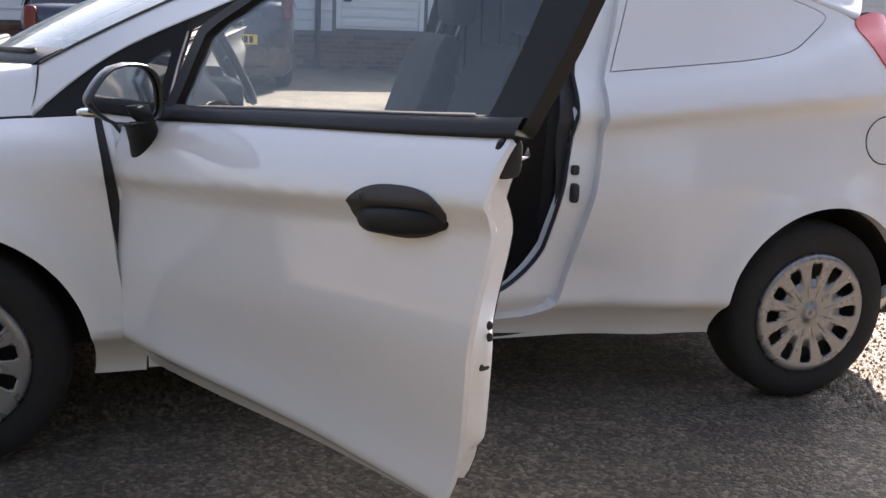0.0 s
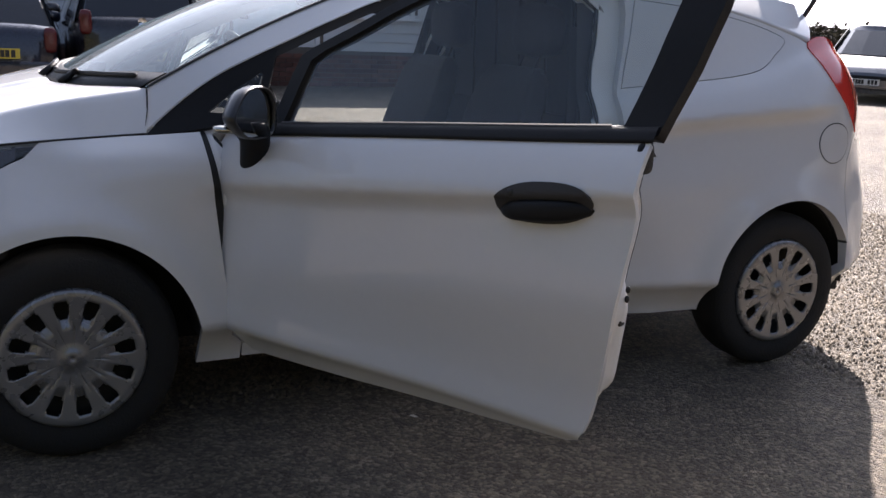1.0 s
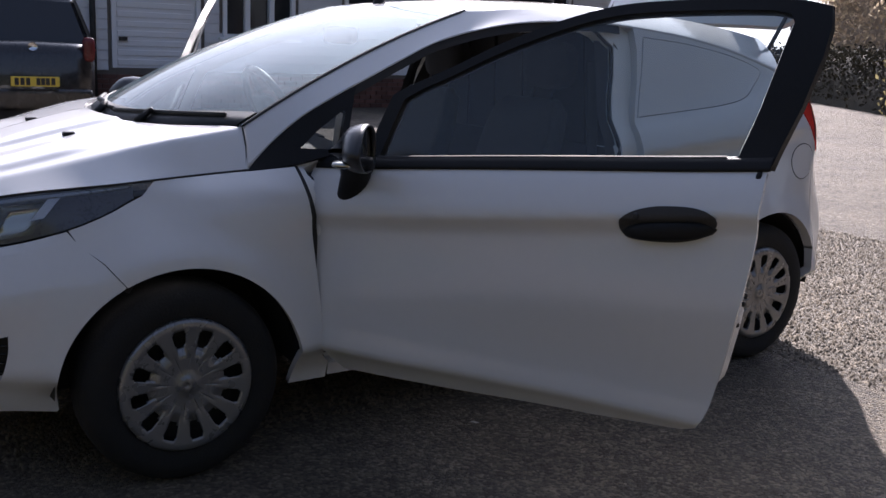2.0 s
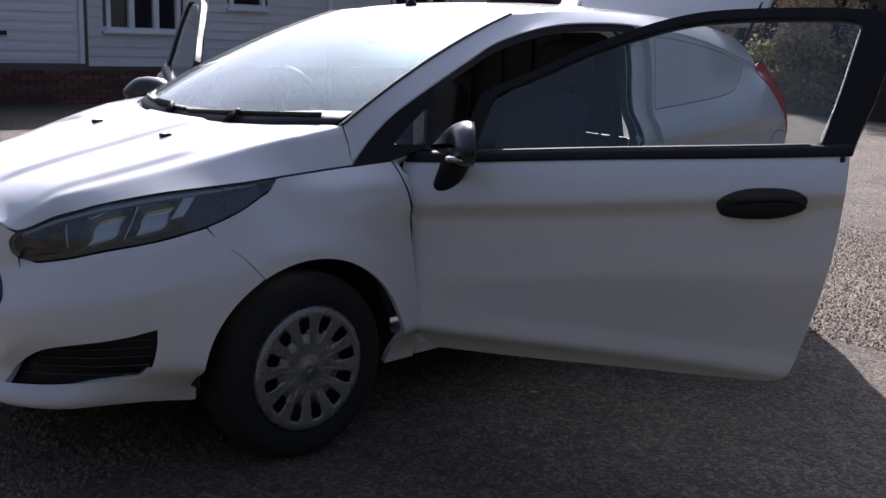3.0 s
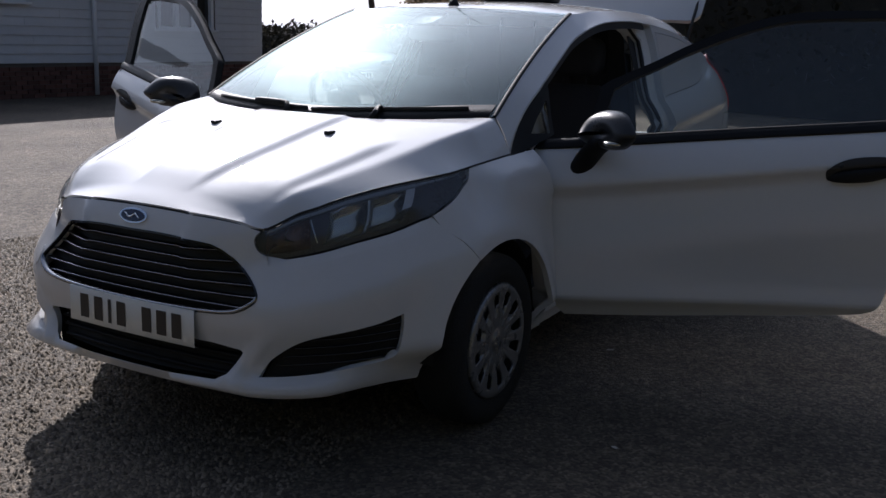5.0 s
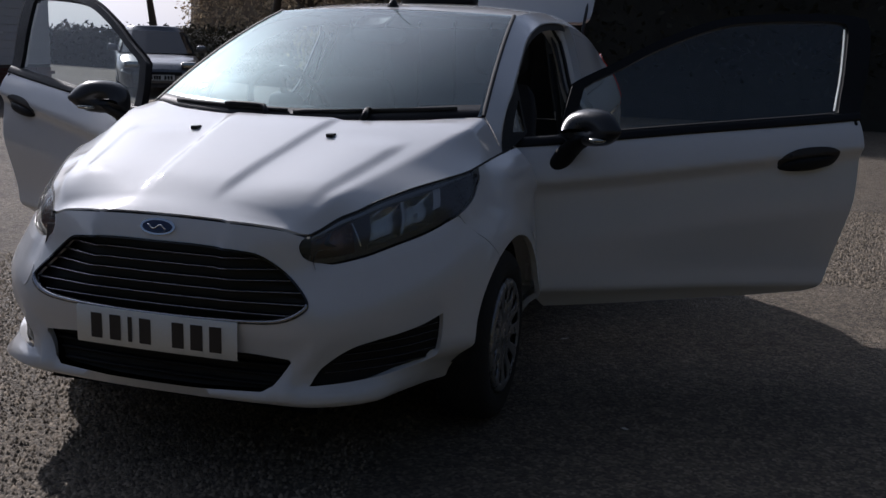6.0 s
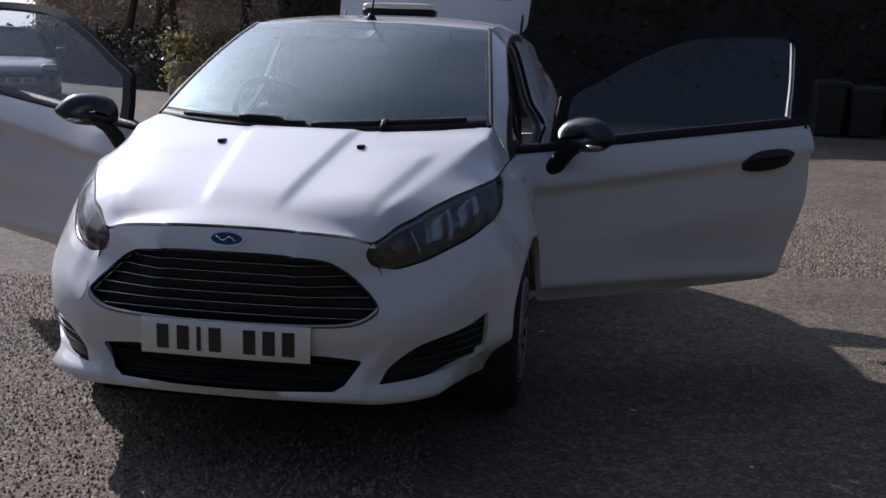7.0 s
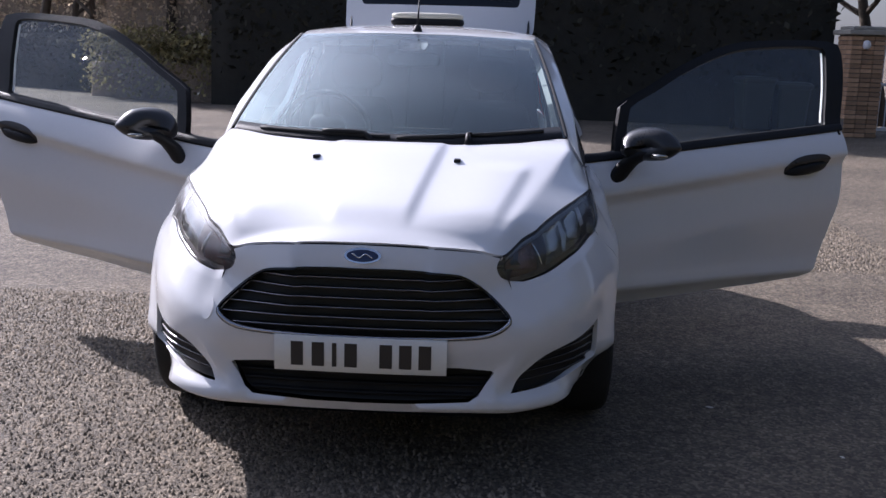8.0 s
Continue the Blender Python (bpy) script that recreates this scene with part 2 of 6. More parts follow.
def panel(name, outline, f, mat, parent, side=1, step=0.035, holes=(), lip=0.012, label="", origin=(0, 0, 0), core=CORE, dense=None, flip=False, along=()):
    """A sheet over the outline in a surface's own coordinates: f(u, v) gives its points. Its rim turns inwards by lip;
    along: lines that its mesh follows."""
    rings = [resample(outline, dense or step * 0.6)] + [resample(h, (dense or step * 0.6)) for h in holes]
    lo, hi = rings[0].min(0), rings[0].max(0)
    g = []
    rows = int((hi[1] - lo[1]) / (step * 0.87)) + 1
    for j in range(rows + 1):
        v = lo[1] + (j + 0.5) * step * 0.87
        for i in range(int((hi[0] - lo[0]) / step) + 2):
            g.append((lo[0] + (i + 0.5 * (j % 2)) * step, v))
    g = np.array(g)
    ok = inside(rings[0], g)
    for h in rings[1:]:
        ok &= ~inside(h, g)
    g = g[ok]
    edge = np.vstack(rings + [np.array(q) for q in along])
    if len(g):
        near = np.array([np.min(np.sum((edge - q) ** 2, 1)) for q in g])
        g = g[near > (0.45 * step) ** 2]
    co, ed, k = [], [], 0
    for r in rings:
        co += [Vector(q) for q in r.tolist()]
        ed += [(k + i, k + (i + 1) % len(r)) for i in range(len(r))]
        k += len(r)
    for line in along:
        co += [Vector((float(q[0]), float(q[1]))) for q in line]
        ed += [(k + i, k + i + 1) for i in range(len(line) - 1)]
        k += len(line)
    co += [Vector(q) for q in g.tolist()]
    v2, _, faces, *_ = delaunay_2d_cdt(co, ed, [], 1, 1e-7)
    if len(rings) > 1:
        mid = np.array([[sum(v2[i].x for i in t) / 3, sum(v2[i].y for i in t) / 3] for t in faces])
        cut = np.zeros(len(faces), bool)
        for h in rings[1:]:
            cut |= inside(h, mid)
        faces = [t for t, c in zip(faces, cut) if not c]
    o = np.array(origin, float)
    P = [np.array(f(v.x, v.y), float) for v in v2]
    e = 1e-3

    def normal(v, p):
        a = np.array(f(v.x + e, v.y)) - np.array(f(v.x - e, v.y))
        b = np.array(f(v.x, v.y + e)) - np.array(f(v.x, v.y - e))
        n = np.cross(a, b)
        n = n / (np.linalg.norm(n) + 1e-12)
        s = 1 if np.dot(n, p - core(p)) > 0 else -1
        return n * s
    F = []
    for t in faces:
        n = np.cross(P[t[1]] - P[t[0]], P[t[2]] - P[t[0]])
        c = (P[t[0]] + P[t[1]] + P[t[2]]) / 3
        F.append(list(t) if np.dot(n, c - core(c)) > 0 else list(t)[::-1])
    V = list(P)
    if lip:
        count = {}
        for t in F:
            for a, b in zip(t, t[1:] + t[:1]):
                count[(a, b)] = 1
        rim = [ab for ab in count if (ab[1], ab[0]) not in count]
        top, low = {}, {}
        for a, b in rim:
            for q in (a, b):
                if q not in top:
                    n = normal(v2[q], P[q])
                    top[q] = len(V)
                    V.append(P[q])
                    low[q] = len(V)
                    V.append(P[q] - n * lip)
            F.append([top[b], top[a], low[a], low[b]])
    if flip:
        F = [t[::-1] for t in F]
    V = np.array(V)
    if side < 0:
        V[:, 1] *= -1
        F = [t[::-1] for t in F]
    V = V - o * np.array((1, side, 1))
    return part(name, mesh(name, V, F), mat, parent, label)


def loft(name, rows, mat, parent, closed=False, label="", side=1, origin=(0, 0, 0), caps=False, smooth=True, mods=()):
    """A sheet through rows of points, all of one length. closed: each row is a ring."""
    n = len(rows[0])
    V = np.array([q for r in rows for q in r], float)
    F = []
    for i in range(len(rows) - 1):
        for j in range(n if closed else n - 1):
            a, b = i * n + j, i * n + (j + 1) % n
            F.append([a, b, b + n, a + n])
    if caps:
        F.append(list(range(n))[::-1])
        F.append([(len(rows) - 1) * n + j for j in range(n)])
    if side < 0:
        V[:, 1] *= -1
        F = [t[::-1] for t in F]
    V = V - np.array(origin, float) * np.array((1, side, 1))
    return part(name, mesh(name, V, F), mat, parent, label, smooth)


def tube(name, path, r, mat, parent, ring=8, label="", side=1, origin=(0, 0, 0), flat=1.0):
    """A rod along a path; r is a radius or one for each point."""
    p = [Vector(q) for q in path]
    rows = []
    up = Vector((0, 0, 1))
    for i, q in enumerate(p):
        d = (p[min(i + 1, len(p) - 1)] - p[max(i - 1, 0)]).normalized()
        a = d.cross(up)
        a = a.normalized() if a.length > 1e-4 else Vector((1, 0, 0))
        b = a.cross(d)
        rr = r[i] if isinstance(r, (list, tuple)) else r
        rows.append([q + rr * (math.cos(t) * a + flat * math.sin(t) * b) for t in [k * math.tau / ring for k in range(ring)]])
    return loft(name, rows, mat, parent, True, label, side, origin, True)


def lathe(name, profile, mat, parent, n=48, at=(0, 0, 0), axis="y", label="", smooth=True):
    """Turns (radius, along) pairs round an axis."""
    rows = []
    for k in range(n + 1):
        t = math.tau * k / n
        c, s = math.cos(t), math.sin(t)
        if axis == "y":
            rows.append([(at[0] + r * c, at[1] + a, at[2] + r * s) for r, a in profile])
        elif axis == "x":
            rows.append([(at[0] + a, at[1] + r * c, at[2] + r * s) for r, a in profile])
        else:
            rows.append([(at[0] + r * c, at[1] + r * s, at[2] + a) for r, a in profile])
    V = np.array([q for r in rows[:-1] for q in r])
    m = len(profile)
    F = [[i * m + j, i * m + j + 1, ((i + 1) % n) * m + j + 1, ((i + 1) % n) * m + j] for i in range(n) for j in range(m - 1)]
    me = mesh(name, V, F)
    bm = bmesh.new()
    bm.from_mesh(me)
    bmesh.ops.recalc_face_normals(bm, faces=bm.faces)
    return part(name, bm, mat, parent, label, smooth)


def box(bm, lo, hi, bevel=0.0, m=None, seg=2):
    """Adds one block, with rounded edges, to a bmesh."""
    r = bmesh.ops.create_cube(bm, size=1)
    vs = r["verts"]
    for v in vs:
        v.co = Vector([(lo[i] + hi[i]) / 2 + v.co[i] * (hi[i] - lo[i]) for i in range(3)])
    if bevel:
        es = list({e for v in vs for e in v.link_edges})
        r = bmesh.ops.bevel(bm, geom=es, offset=bevel, segments=seg, affect="EDGES", profile=0.6)
        vs = list({v for f in r["faces"] for v in f.verts} | {v for v in vs if v.is_valid})
    if m is not None:
        bmesh.ops.transform(bm, matrix=m, verts=vs)
    return bm


def block(name, lo, hi, mat, parent, bevel=0.004, m=None, label="", smooth=False, seg=2):
    return part(name, box(bmesh.new(), lo, hi, bevel, m, seg), mat, parent, label, smooth)


def superball(c, r, e=2.6, nu=28, nv=18):
    rows = []
    f = lambda w: math.copysign(abs(w) ** (2 / e), w)
    for i in range(nv + 1):
        a = -math.pi / 2 + math.pi * i / nv
        rows.append([(c[0] + r[0] * f(math.cos(a)) * f(math.cos(b)), c[1] + r[1] * f(math.cos(a)) * f(math.sin(b)), c[2] + r[2] * f(math.sin(a))) for b in np.linspace(0, math.tau, nu + 1)[:-1]])
    return rows
# ---- ground ----
def ground_material():
    m = bpy.data.materials.new("asphalt")
    m.use_nodes = True
    n, l = m.node_tree.nodes, m.node_tree.links
    b = n["Principled BSDF"]
    co = n.new("ShaderNodeTexCoord")
    vor = n.new("ShaderNodeTexVoronoi")
    vor.inputs["Scale"].default_value = 85
    fine = n.new("ShaderNodeTexNoise")
    fine.inputs["Scale"].default_value, fine.inputs["Detail"].default_value = 260, 4
    big = n.new("ShaderNodeTexNoise")
    big.inputs["Scale"].default_value, big.inputs["Detail"].default_value, big.inputs["Roughness"].default_value = 0.9, 9, 0.65
    mid = n.new("ShaderNodeTexNoise")
    mid.inputs["Scale"].default_value, mid.inputs["Detail"].default_value = 14, 6
    for t in (vor, fine, big, mid):
        l.new(co.outputs["Object"], t.inputs["Vector"])
    stone = n.new("ShaderNodeValToRGB")
    e = stone.color_ramp.elements
    e[0].position, e[0].color = 0.0, (0.073, 0.059, 0.043, 1)
    e[1].position, e[1].color = 1.0, (0.225, 0.182, 0.130, 1)
    s2 = e.new(0.6)
    s2.color = (0.124, 0.099, 0.070, 1)
    sep = n.new("ShaderNodeSeparateColor")
    l.new(vor.outputs["Color"], sep.inputs[0])
    l.new(sep.outputs[0], stone.inputs[0])
    mr = n.new("ShaderNodeMapRange")
    mr.inputs[1].default_value, mr.inputs[2].default_value, mr.inputs[3].default_value, mr.inputs[4].default_value = 0.3, 0.72, 0.75, 1.5
    l.new(big.outputs[0], mr.inputs[0])
    mr2 = n.new("ShaderNodeMapRange")
    mr2.inputs[1].default_value, mr2.inputs[2].default_value, mr2.inputs[3].default_value, mr2.inputs[4].default_value = 0.3, 0.7, 0.75, 1.25
    l.new(mid.outputs[0], mr2.inputs[0])
    mul = n.new("ShaderNodeMath")
    mul.operation = "MULTIPLY"
    l.new(mr.outputs[0], mul.inputs[0])
    l.new(mr2.outputs[0], mul.inputs[1])
    mix = n.new("ShaderNodeMix")
    mix.data_type, mix.blend_type = "RGBA", "MULTIPLY"
    mix.inputs[0].default_value = 1.0
    l.new(stone.outputs[0], mix.inputs[6])
    l.new(mul.outputs[0], mix.inputs[7])
    l.new(mix.outputs[2], b.inputs["Base Color"])
    b.inputs["Roughness"].default_value = 0.82
    bp = n.new("ShaderNodeBump")
    bp.inputs["Strength"].default_value, bp.inputs["Distance"].default_value = 0.8, 0.022
    addn = n.new("ShaderNodeMath")
    addn.operation = "MULTIPLY_ADD"
    addn.inputs[1].default_value = -0.9
    l.new(vor.outputs["Distance"], addn.inputs[0])
    l.new(fine.outputs[0], addn.inputs[2])
    l.new(addn.outputs[0], bp.inputs["Height"])
    l.new(bp.outputs[0], b.inputs["Normal"])
    return m


ASPHALT = ground_material()
rings = [0.0, 4, 8, 16, 30, 60, 150, 600, 2500]
V, F, n = [(0, 0, 0)], [], 48
for r in rings[1:]:
    V += [(-2 + r * math.cos(k * math.tau / n), r * math.sin(k * math.tau / n), 0) for k in range(n)]
F += [[0, 1 + k, 1 + (k + 1) % n] for k in range(n)]
for i in range(len(rings) - 2):
    F += [[1 + i * n + k, 1 + (i + 1) * n + k, 1 + (i + 1) * n + (k + 1) % n, 1 + i * n + (k + 1) % n] for k in range(n)]
ground = tagged(part("ground", mesh("ground", V, F), ASPHALT, None, smooth=False), "worn grey asphalt yard with coarse stone in it", "ground", kind="structure")


# loose stone standing proud of the worn asphalt, where the yard lies in the sun near the van
CHIP = material("stone_chip", (0.172, 0.139, 0.099), 0.85, tint=0.15, fine=300, island=0.65)


def chips(name, x0, x1, y0, y1, gap, seed):
    g = np.random.default_rng(seed)
    nx, ny = int((x1 - x0) / gap), int((y1 - y0) / gap)
    X, Y = np.meshgrid(x0 + np.arange(nx) * gap, y0 + np.arange(ny) * gap)
    c = np.stack([X.ravel(), Y.ravel()], 1) + g.uniform(-0.45, 0.45, (nx * ny, 2)) * gap
    c = c[g.random(len(c)) < 0.85]
    n = len(c)
    r = gap * g.uniform(0.30, 0.68, n)
    a = g.uniform(0, math.tau, n)
    h = gap * g.uniform(0.12, 0.80, n)
    V = np.zeros((n, 5, 3))
    for k in range(4):
        rk = r * g.uniform(0.7, 1.2, n)
        V[:, k, 0] = c[:, 0] + rk * np.cos(a + k * math.pi / 2)
        V[:, k, 1] = c[:, 1] + rk * np.sin(a + k * math.pi / 2)
        V[:, k, 2] = -0.001
    V[:, 4, 0] = c[:, 0] + r * g.uniform(-0.4, 0.4, n)
    V[:, 4, 1] = c[:, 1] + r * g.uniform(-0.4, 0.4, n)
    V[:, 4, 2] = h
    base = (np.arange(n) * 5)[:, None, None]
    F = (base + np.array([[0, 1, 4], [1, 2, 4], [2, 3, 4], [3, 0, 4]])[None]).reshape(-1, 3)
    me = bpy.data.meshes.new(name)
    me.vertices.add(n * 5)
    me.vertices.foreach_set("co", V.ravel())
    me.loops.add(len(F) * 3)
    me.loops.foreach_set("vertex_index", F.ravel().astype(np.int32))
    me.polygons.add(len(F))
    me.polygons.foreach_set("loop_start", np.arange(0, len(F) * 3, 3, dtype=np.int32))
    me.update(calc_edges=True)
    me.validate()
    return tagged(part(name, me, CHIP, None, smooth=False), "coarse grey stone in the worn asphalt", "gravel", kind="stuff")


chips("gravel", -1.4, 2.3, -2.9, 0.6, 0.0175, 5)
chips("gravel", -5.6, -2.6, -2.2, 3.2, 0.020, 6)
# ---- the yard round the van: house, cars, hedges, gate ----
BOARD = material("painted_board", (0.62, 0.63, 0.64), 0.6, tint=0.06, scale=4, fine=60, bump=0.15, bump_scale=90, dirt=0.15, dirt_colour=(0.35, 0.34, 0.32), random_tint=0.03)
BRICK = material("red_brick", (0.125, 0.058, 0.045), 0.9, tint=0.25, scale=12, fine=160, bump=0.4, bump_scale=120, island=0.35)
BRICK_P = material("buff_brick", (0.40, 0.25, 0.15), 0.9, tint=0.22, scale=12, fine=160, bump=0.4, bump_scale=120, random_tint=0.35)
MORTAR = material("mortar", (0.13, 0.115, 0.10), 0.95, tint=0.15, bump=0.3, bump_scale=200)
STONE = material("cap_stone", (0.36, 0.33, 0.28), 0.9, tint=0.2, scale=9, bump=0.4, bump_scale=80, dirt=0.4, dirt_colour=(0.12, 0.12, 0.08))
UPVC = material("white_frame", (0.74, 0.75, 0.76), 0.4, tint=0.03)
SLATE = material("roof_slate", (0.07, 0.07, 0.075), 0.7, tint=0.25, scale=5, bump=0.2, island=0.2)
DARKGLASS = material("window_pane_dark", (0.02, 0.022, 0.025), 0.05, tint=0.05, spec=0.7)
GATE_PAINT = material("white_gate_paint", (0.66, 0.67, 0.68), 0.5, tint=0.05)

WALL_Y, SILL_Z = -12.3, 0.58
house = thing("house", "single-storey house with pale weatherboards over a brick plinth", "house", (-4, WALL_Y, 0))
H0 = np.array((-4, WALL_Y, 0))
OPEN = [(-6.68, -5.40, 1.18, 2.42), (-8.32, -7.62, 1.62, 2.42), (-12.75, -11.25, 1.25, 2.42), (-5.03, -3.62, 0.62, 2.30)]
LEFT, RIGHT, EAVES = -14.25, 7.0, 2.58


def hblock(name, lo, hi, mat, parent=house, bevel=0.004, label=""):
    return block(name, np.array(lo) - H0, np.array(hi) - H0, mat, parent, bevel, label=label)


xs = sorted({LEFT, RIGHT, *[o[0] for o in OPEN], *[o[1] for o in OPEN]})
core_bm = bmesh.new()
for a, b in zip(xs, xs[1:]):
    o = next((o for o in OPEN if o[0] <= a and b <= o[1]), None)
    spans = [(0, EAVES)] if o is None else [(0, o[2]), (o[3], EAVES)]
    for z0, z1 in spans:
        box(core_bm, np.array((a, WALL_Y - 0.25, z0)) - H0, np.array((b, WALL_Y, z1)) - H0)
part("wall", core_bm, MORTAR, house, smooth=False)
for lo, hi in (((LEFT, -20, 0), (LEFT + 0.25, WALL_Y - 0.25, EAVES)), ((RIGHT - 0.25, -20, 0), (RIGHT, WALL_Y - 0.25, EAVES)), ((LEFT, -20.25, 0), (RIGHT, -20, EAVES))):
    hblock("side_wall", lo, hi, BOARD)
hblock("house_floor", (LEFT + 0.3, -19.9, 0.0), (RIGHT - 0.3, WALL_Y - 0.3, 0.05), MORTAR)
roof_rows = [[(x - H0[0], y - H0[1], z) for x in np.linspace(LEFT - 0.3, RIGHT + 0.3, 8)] for y, z in ((WALL_Y + 0.35, EAVES - 0.05), (WALL_Y + 0.35, EAVES + 0.06), (-16.2, EAVES + 1.7), (-20.6, EAVES + 0.05))]
loft("house_roof", roof_rows, SLATE, house, smooth=False)
hblock("gutter", (LEFT - 0.3, WALL_Y + 0.33, EAVES - 0.06), (RIGHT + 0.3, WALL_Y + 0.44, EAVES + 0.04), UPVC, bevel=0.02)
# weatherboards, course by course
PITCH = 0.152
made = {}
course = 0
z = SILL_Z
while z < EAVES - 0.02:
    cuts = [(LEFT, RIGHT)]
    for o in OPEN:
        if o[2] < z + PITCH * 0.6 and o[3] > z + PITCH * 0.4:
            nxt = []
            for a, b in cuts:
                if o[1] <= a or o[0] >= b:
                    nxt.append((a, b))
                else:
                    nxt += [(a, o[0] - 0.06), (o[1] + 0.06, b)]
            cuts = [c for c in nxt if c[1] - c[0] > 0.05]
    for a, b in cuts:
        x = a
        while x < b - 0.02:
            L = min(3.6 - (course % 3) * 0.7 if x == a else 3.6, b - x)
            key = round(L, 3)
            if key not in made:
                V = [(0, 0.004, 0), (L - 0.003, 0.004, 0), (L - 0.003, 0.026, 0.0), (0, 0.026, 0.0), (0, 0.028, 0.012), (L - 0.003, 0.028, 0.012), (0, 0.010, PITCH + 0.01), (L - 0.003, 0.010, PITCH + 0.01)]
                F = [[0, 1, 2, 3], [3, 2, 5, 4], [4, 5, 7, 6], [0, 3, 4, 6], [1, 7, 5, 2]]
                made[key] = mesh("weatherboard", V, F)
                made[key].materials.append(BOARD)
            ob = new("weatherboard", made[key])
            ob.parent = house
            ob.location = Vector((x, WALL_Y, z)) - Vector(H0)
            x += L
    z += PITCH
    course += 1
# plinth bricks
V, F = [], []
rows_n = int(SILL_Z / 0.075)
for r in range(rows_n):
    x = LEFT - (0.11 if r % 2 else 0)
    while x < RIGHT:
        d = 0.012 + random.uniform(0, 0.006)
        lo = (x - H0[0] + 0.005, 0.0, r * 0.075 + 0.005)
        hi = (x + 0.215 - H0[0] - 0.003, d + 0.01, r * 0.075 + 0.068)
        k = len(V)
        V += [(lo[0], 0, lo[2]), (hi[0], 0, lo[2]), (hi[0], 0, hi[2]), (lo[0], 0, hi[2]), (lo[0], hi[1], lo[2]), (hi[0], hi[1], lo[2]), (hi[0], hi[1], hi[2]), (lo[0], hi[1], hi[2])]
        F += [[k + 4, k + 7, k + 6, k + 5], [k, k + 4, k + 5, k + 1], [k + 3, k + 2, k + 6, k + 7], [k, k + 3, k + 7, k + 4], [k + 1, k + 5, k + 6, k + 2]]
        x += 0.225
tagged(part("plinth_bricks", mesh("plinth_bricks", V, F), BRICK, house, smooth=False), kind="stuff")
for k, o in enumerate(OPEN[:3]):
    n = (3, 1, 3)[k]
    w = hblock("window", (o[0], WALL_Y - 0.10, o[2] - 0.05), (o[1], WALL_Y + 0.05, o[2]), UPVC, label="white-framed casement window")
    hblock("window_sill", (o[0] - 0.08, WALL_Y - 0.02, o[2] - 0.085), (o[1] + 0.08, WALL_Y + 0.10, o[2] - 0.045), UPVC, house, 0.008)
    for side_x in (o[0], o[1] - 0.07):
        hblock("window_frame", (side_x, WALL_Y - 0.10, o[2]), (side_x + 0.07, WALL_Y + 0.035, o[3]), UPVC, house)
    hblock("window_frame", (o[0] + 0.07, WALL_Y - 0.10, o[3] - 0.07), (o[1] - 0.07, WALL_Y + 0.03, o[3]), UPVC, house)
    for j in range(1, n):
        xm = o[0] + (o[1] - o[0]) * j / n
        hblock("mullion", (xm - 0.045, WALL_Y - 0.09, o[2]), (xm + 0.045, WALL_Y + 0.03, o[3] - 0.07), UPVC, house)
    for j in range(n):
        xa, xb = o[0] + (o[1] - o[0]) * j / n, o[0] + (o[1] - o[0]) * (j + 1) / n
        hblock("pane", (xa + 0.05, WALL_Y - 0.06, o[2] + 0.002), (xb - 0.05, WALL_Y - 0.045, o[3] - 0.07), DARKGLASS, house, 0)
o = OPEN[3]
hblock("garage_door", (o[0] + 0.07, WALL_Y - 0.08, 0.62), (o[1] - 0.07, WALL_Y - 0.05, o[3] - 0.06), UPVC, label="white ribbed up-and-over door")
for k in range(11):
    hblock("door_rib", (o[0] + 0.10, WALL_Y - 0.05, 0.66 + k * 0.145), (o[1] - 0.10, WALL_Y - 0.035, 0.75 + k * 0.145), UPVC, house, 0.008)
for a in (o[0], o[1] - 0.07):
    hblock("door_post", (a, WALL_Y - 0.1, 0.62), (a + 0.07, WALL_Y + 0.03, o[3]), UPVC)
hblock("door_lever", (-3.86, WALL_Y - 0.03, 1.03), (-3.74, WALL_Y + 0.02, 1.09), STEEL)
tube("downpipe", [np.array((-3.33, WALL_Y + 0.07, z)) - H0 for z in (0.02, 1.4, 2.55)], 0.045, STEEL, house, 12)
tube("downpipe", [np.array((-9.7, WALL_Y + 0.07, z)) - H0 for z in (0.02, 1.4, 2.55)], 0.04, UPVC, house, 12)


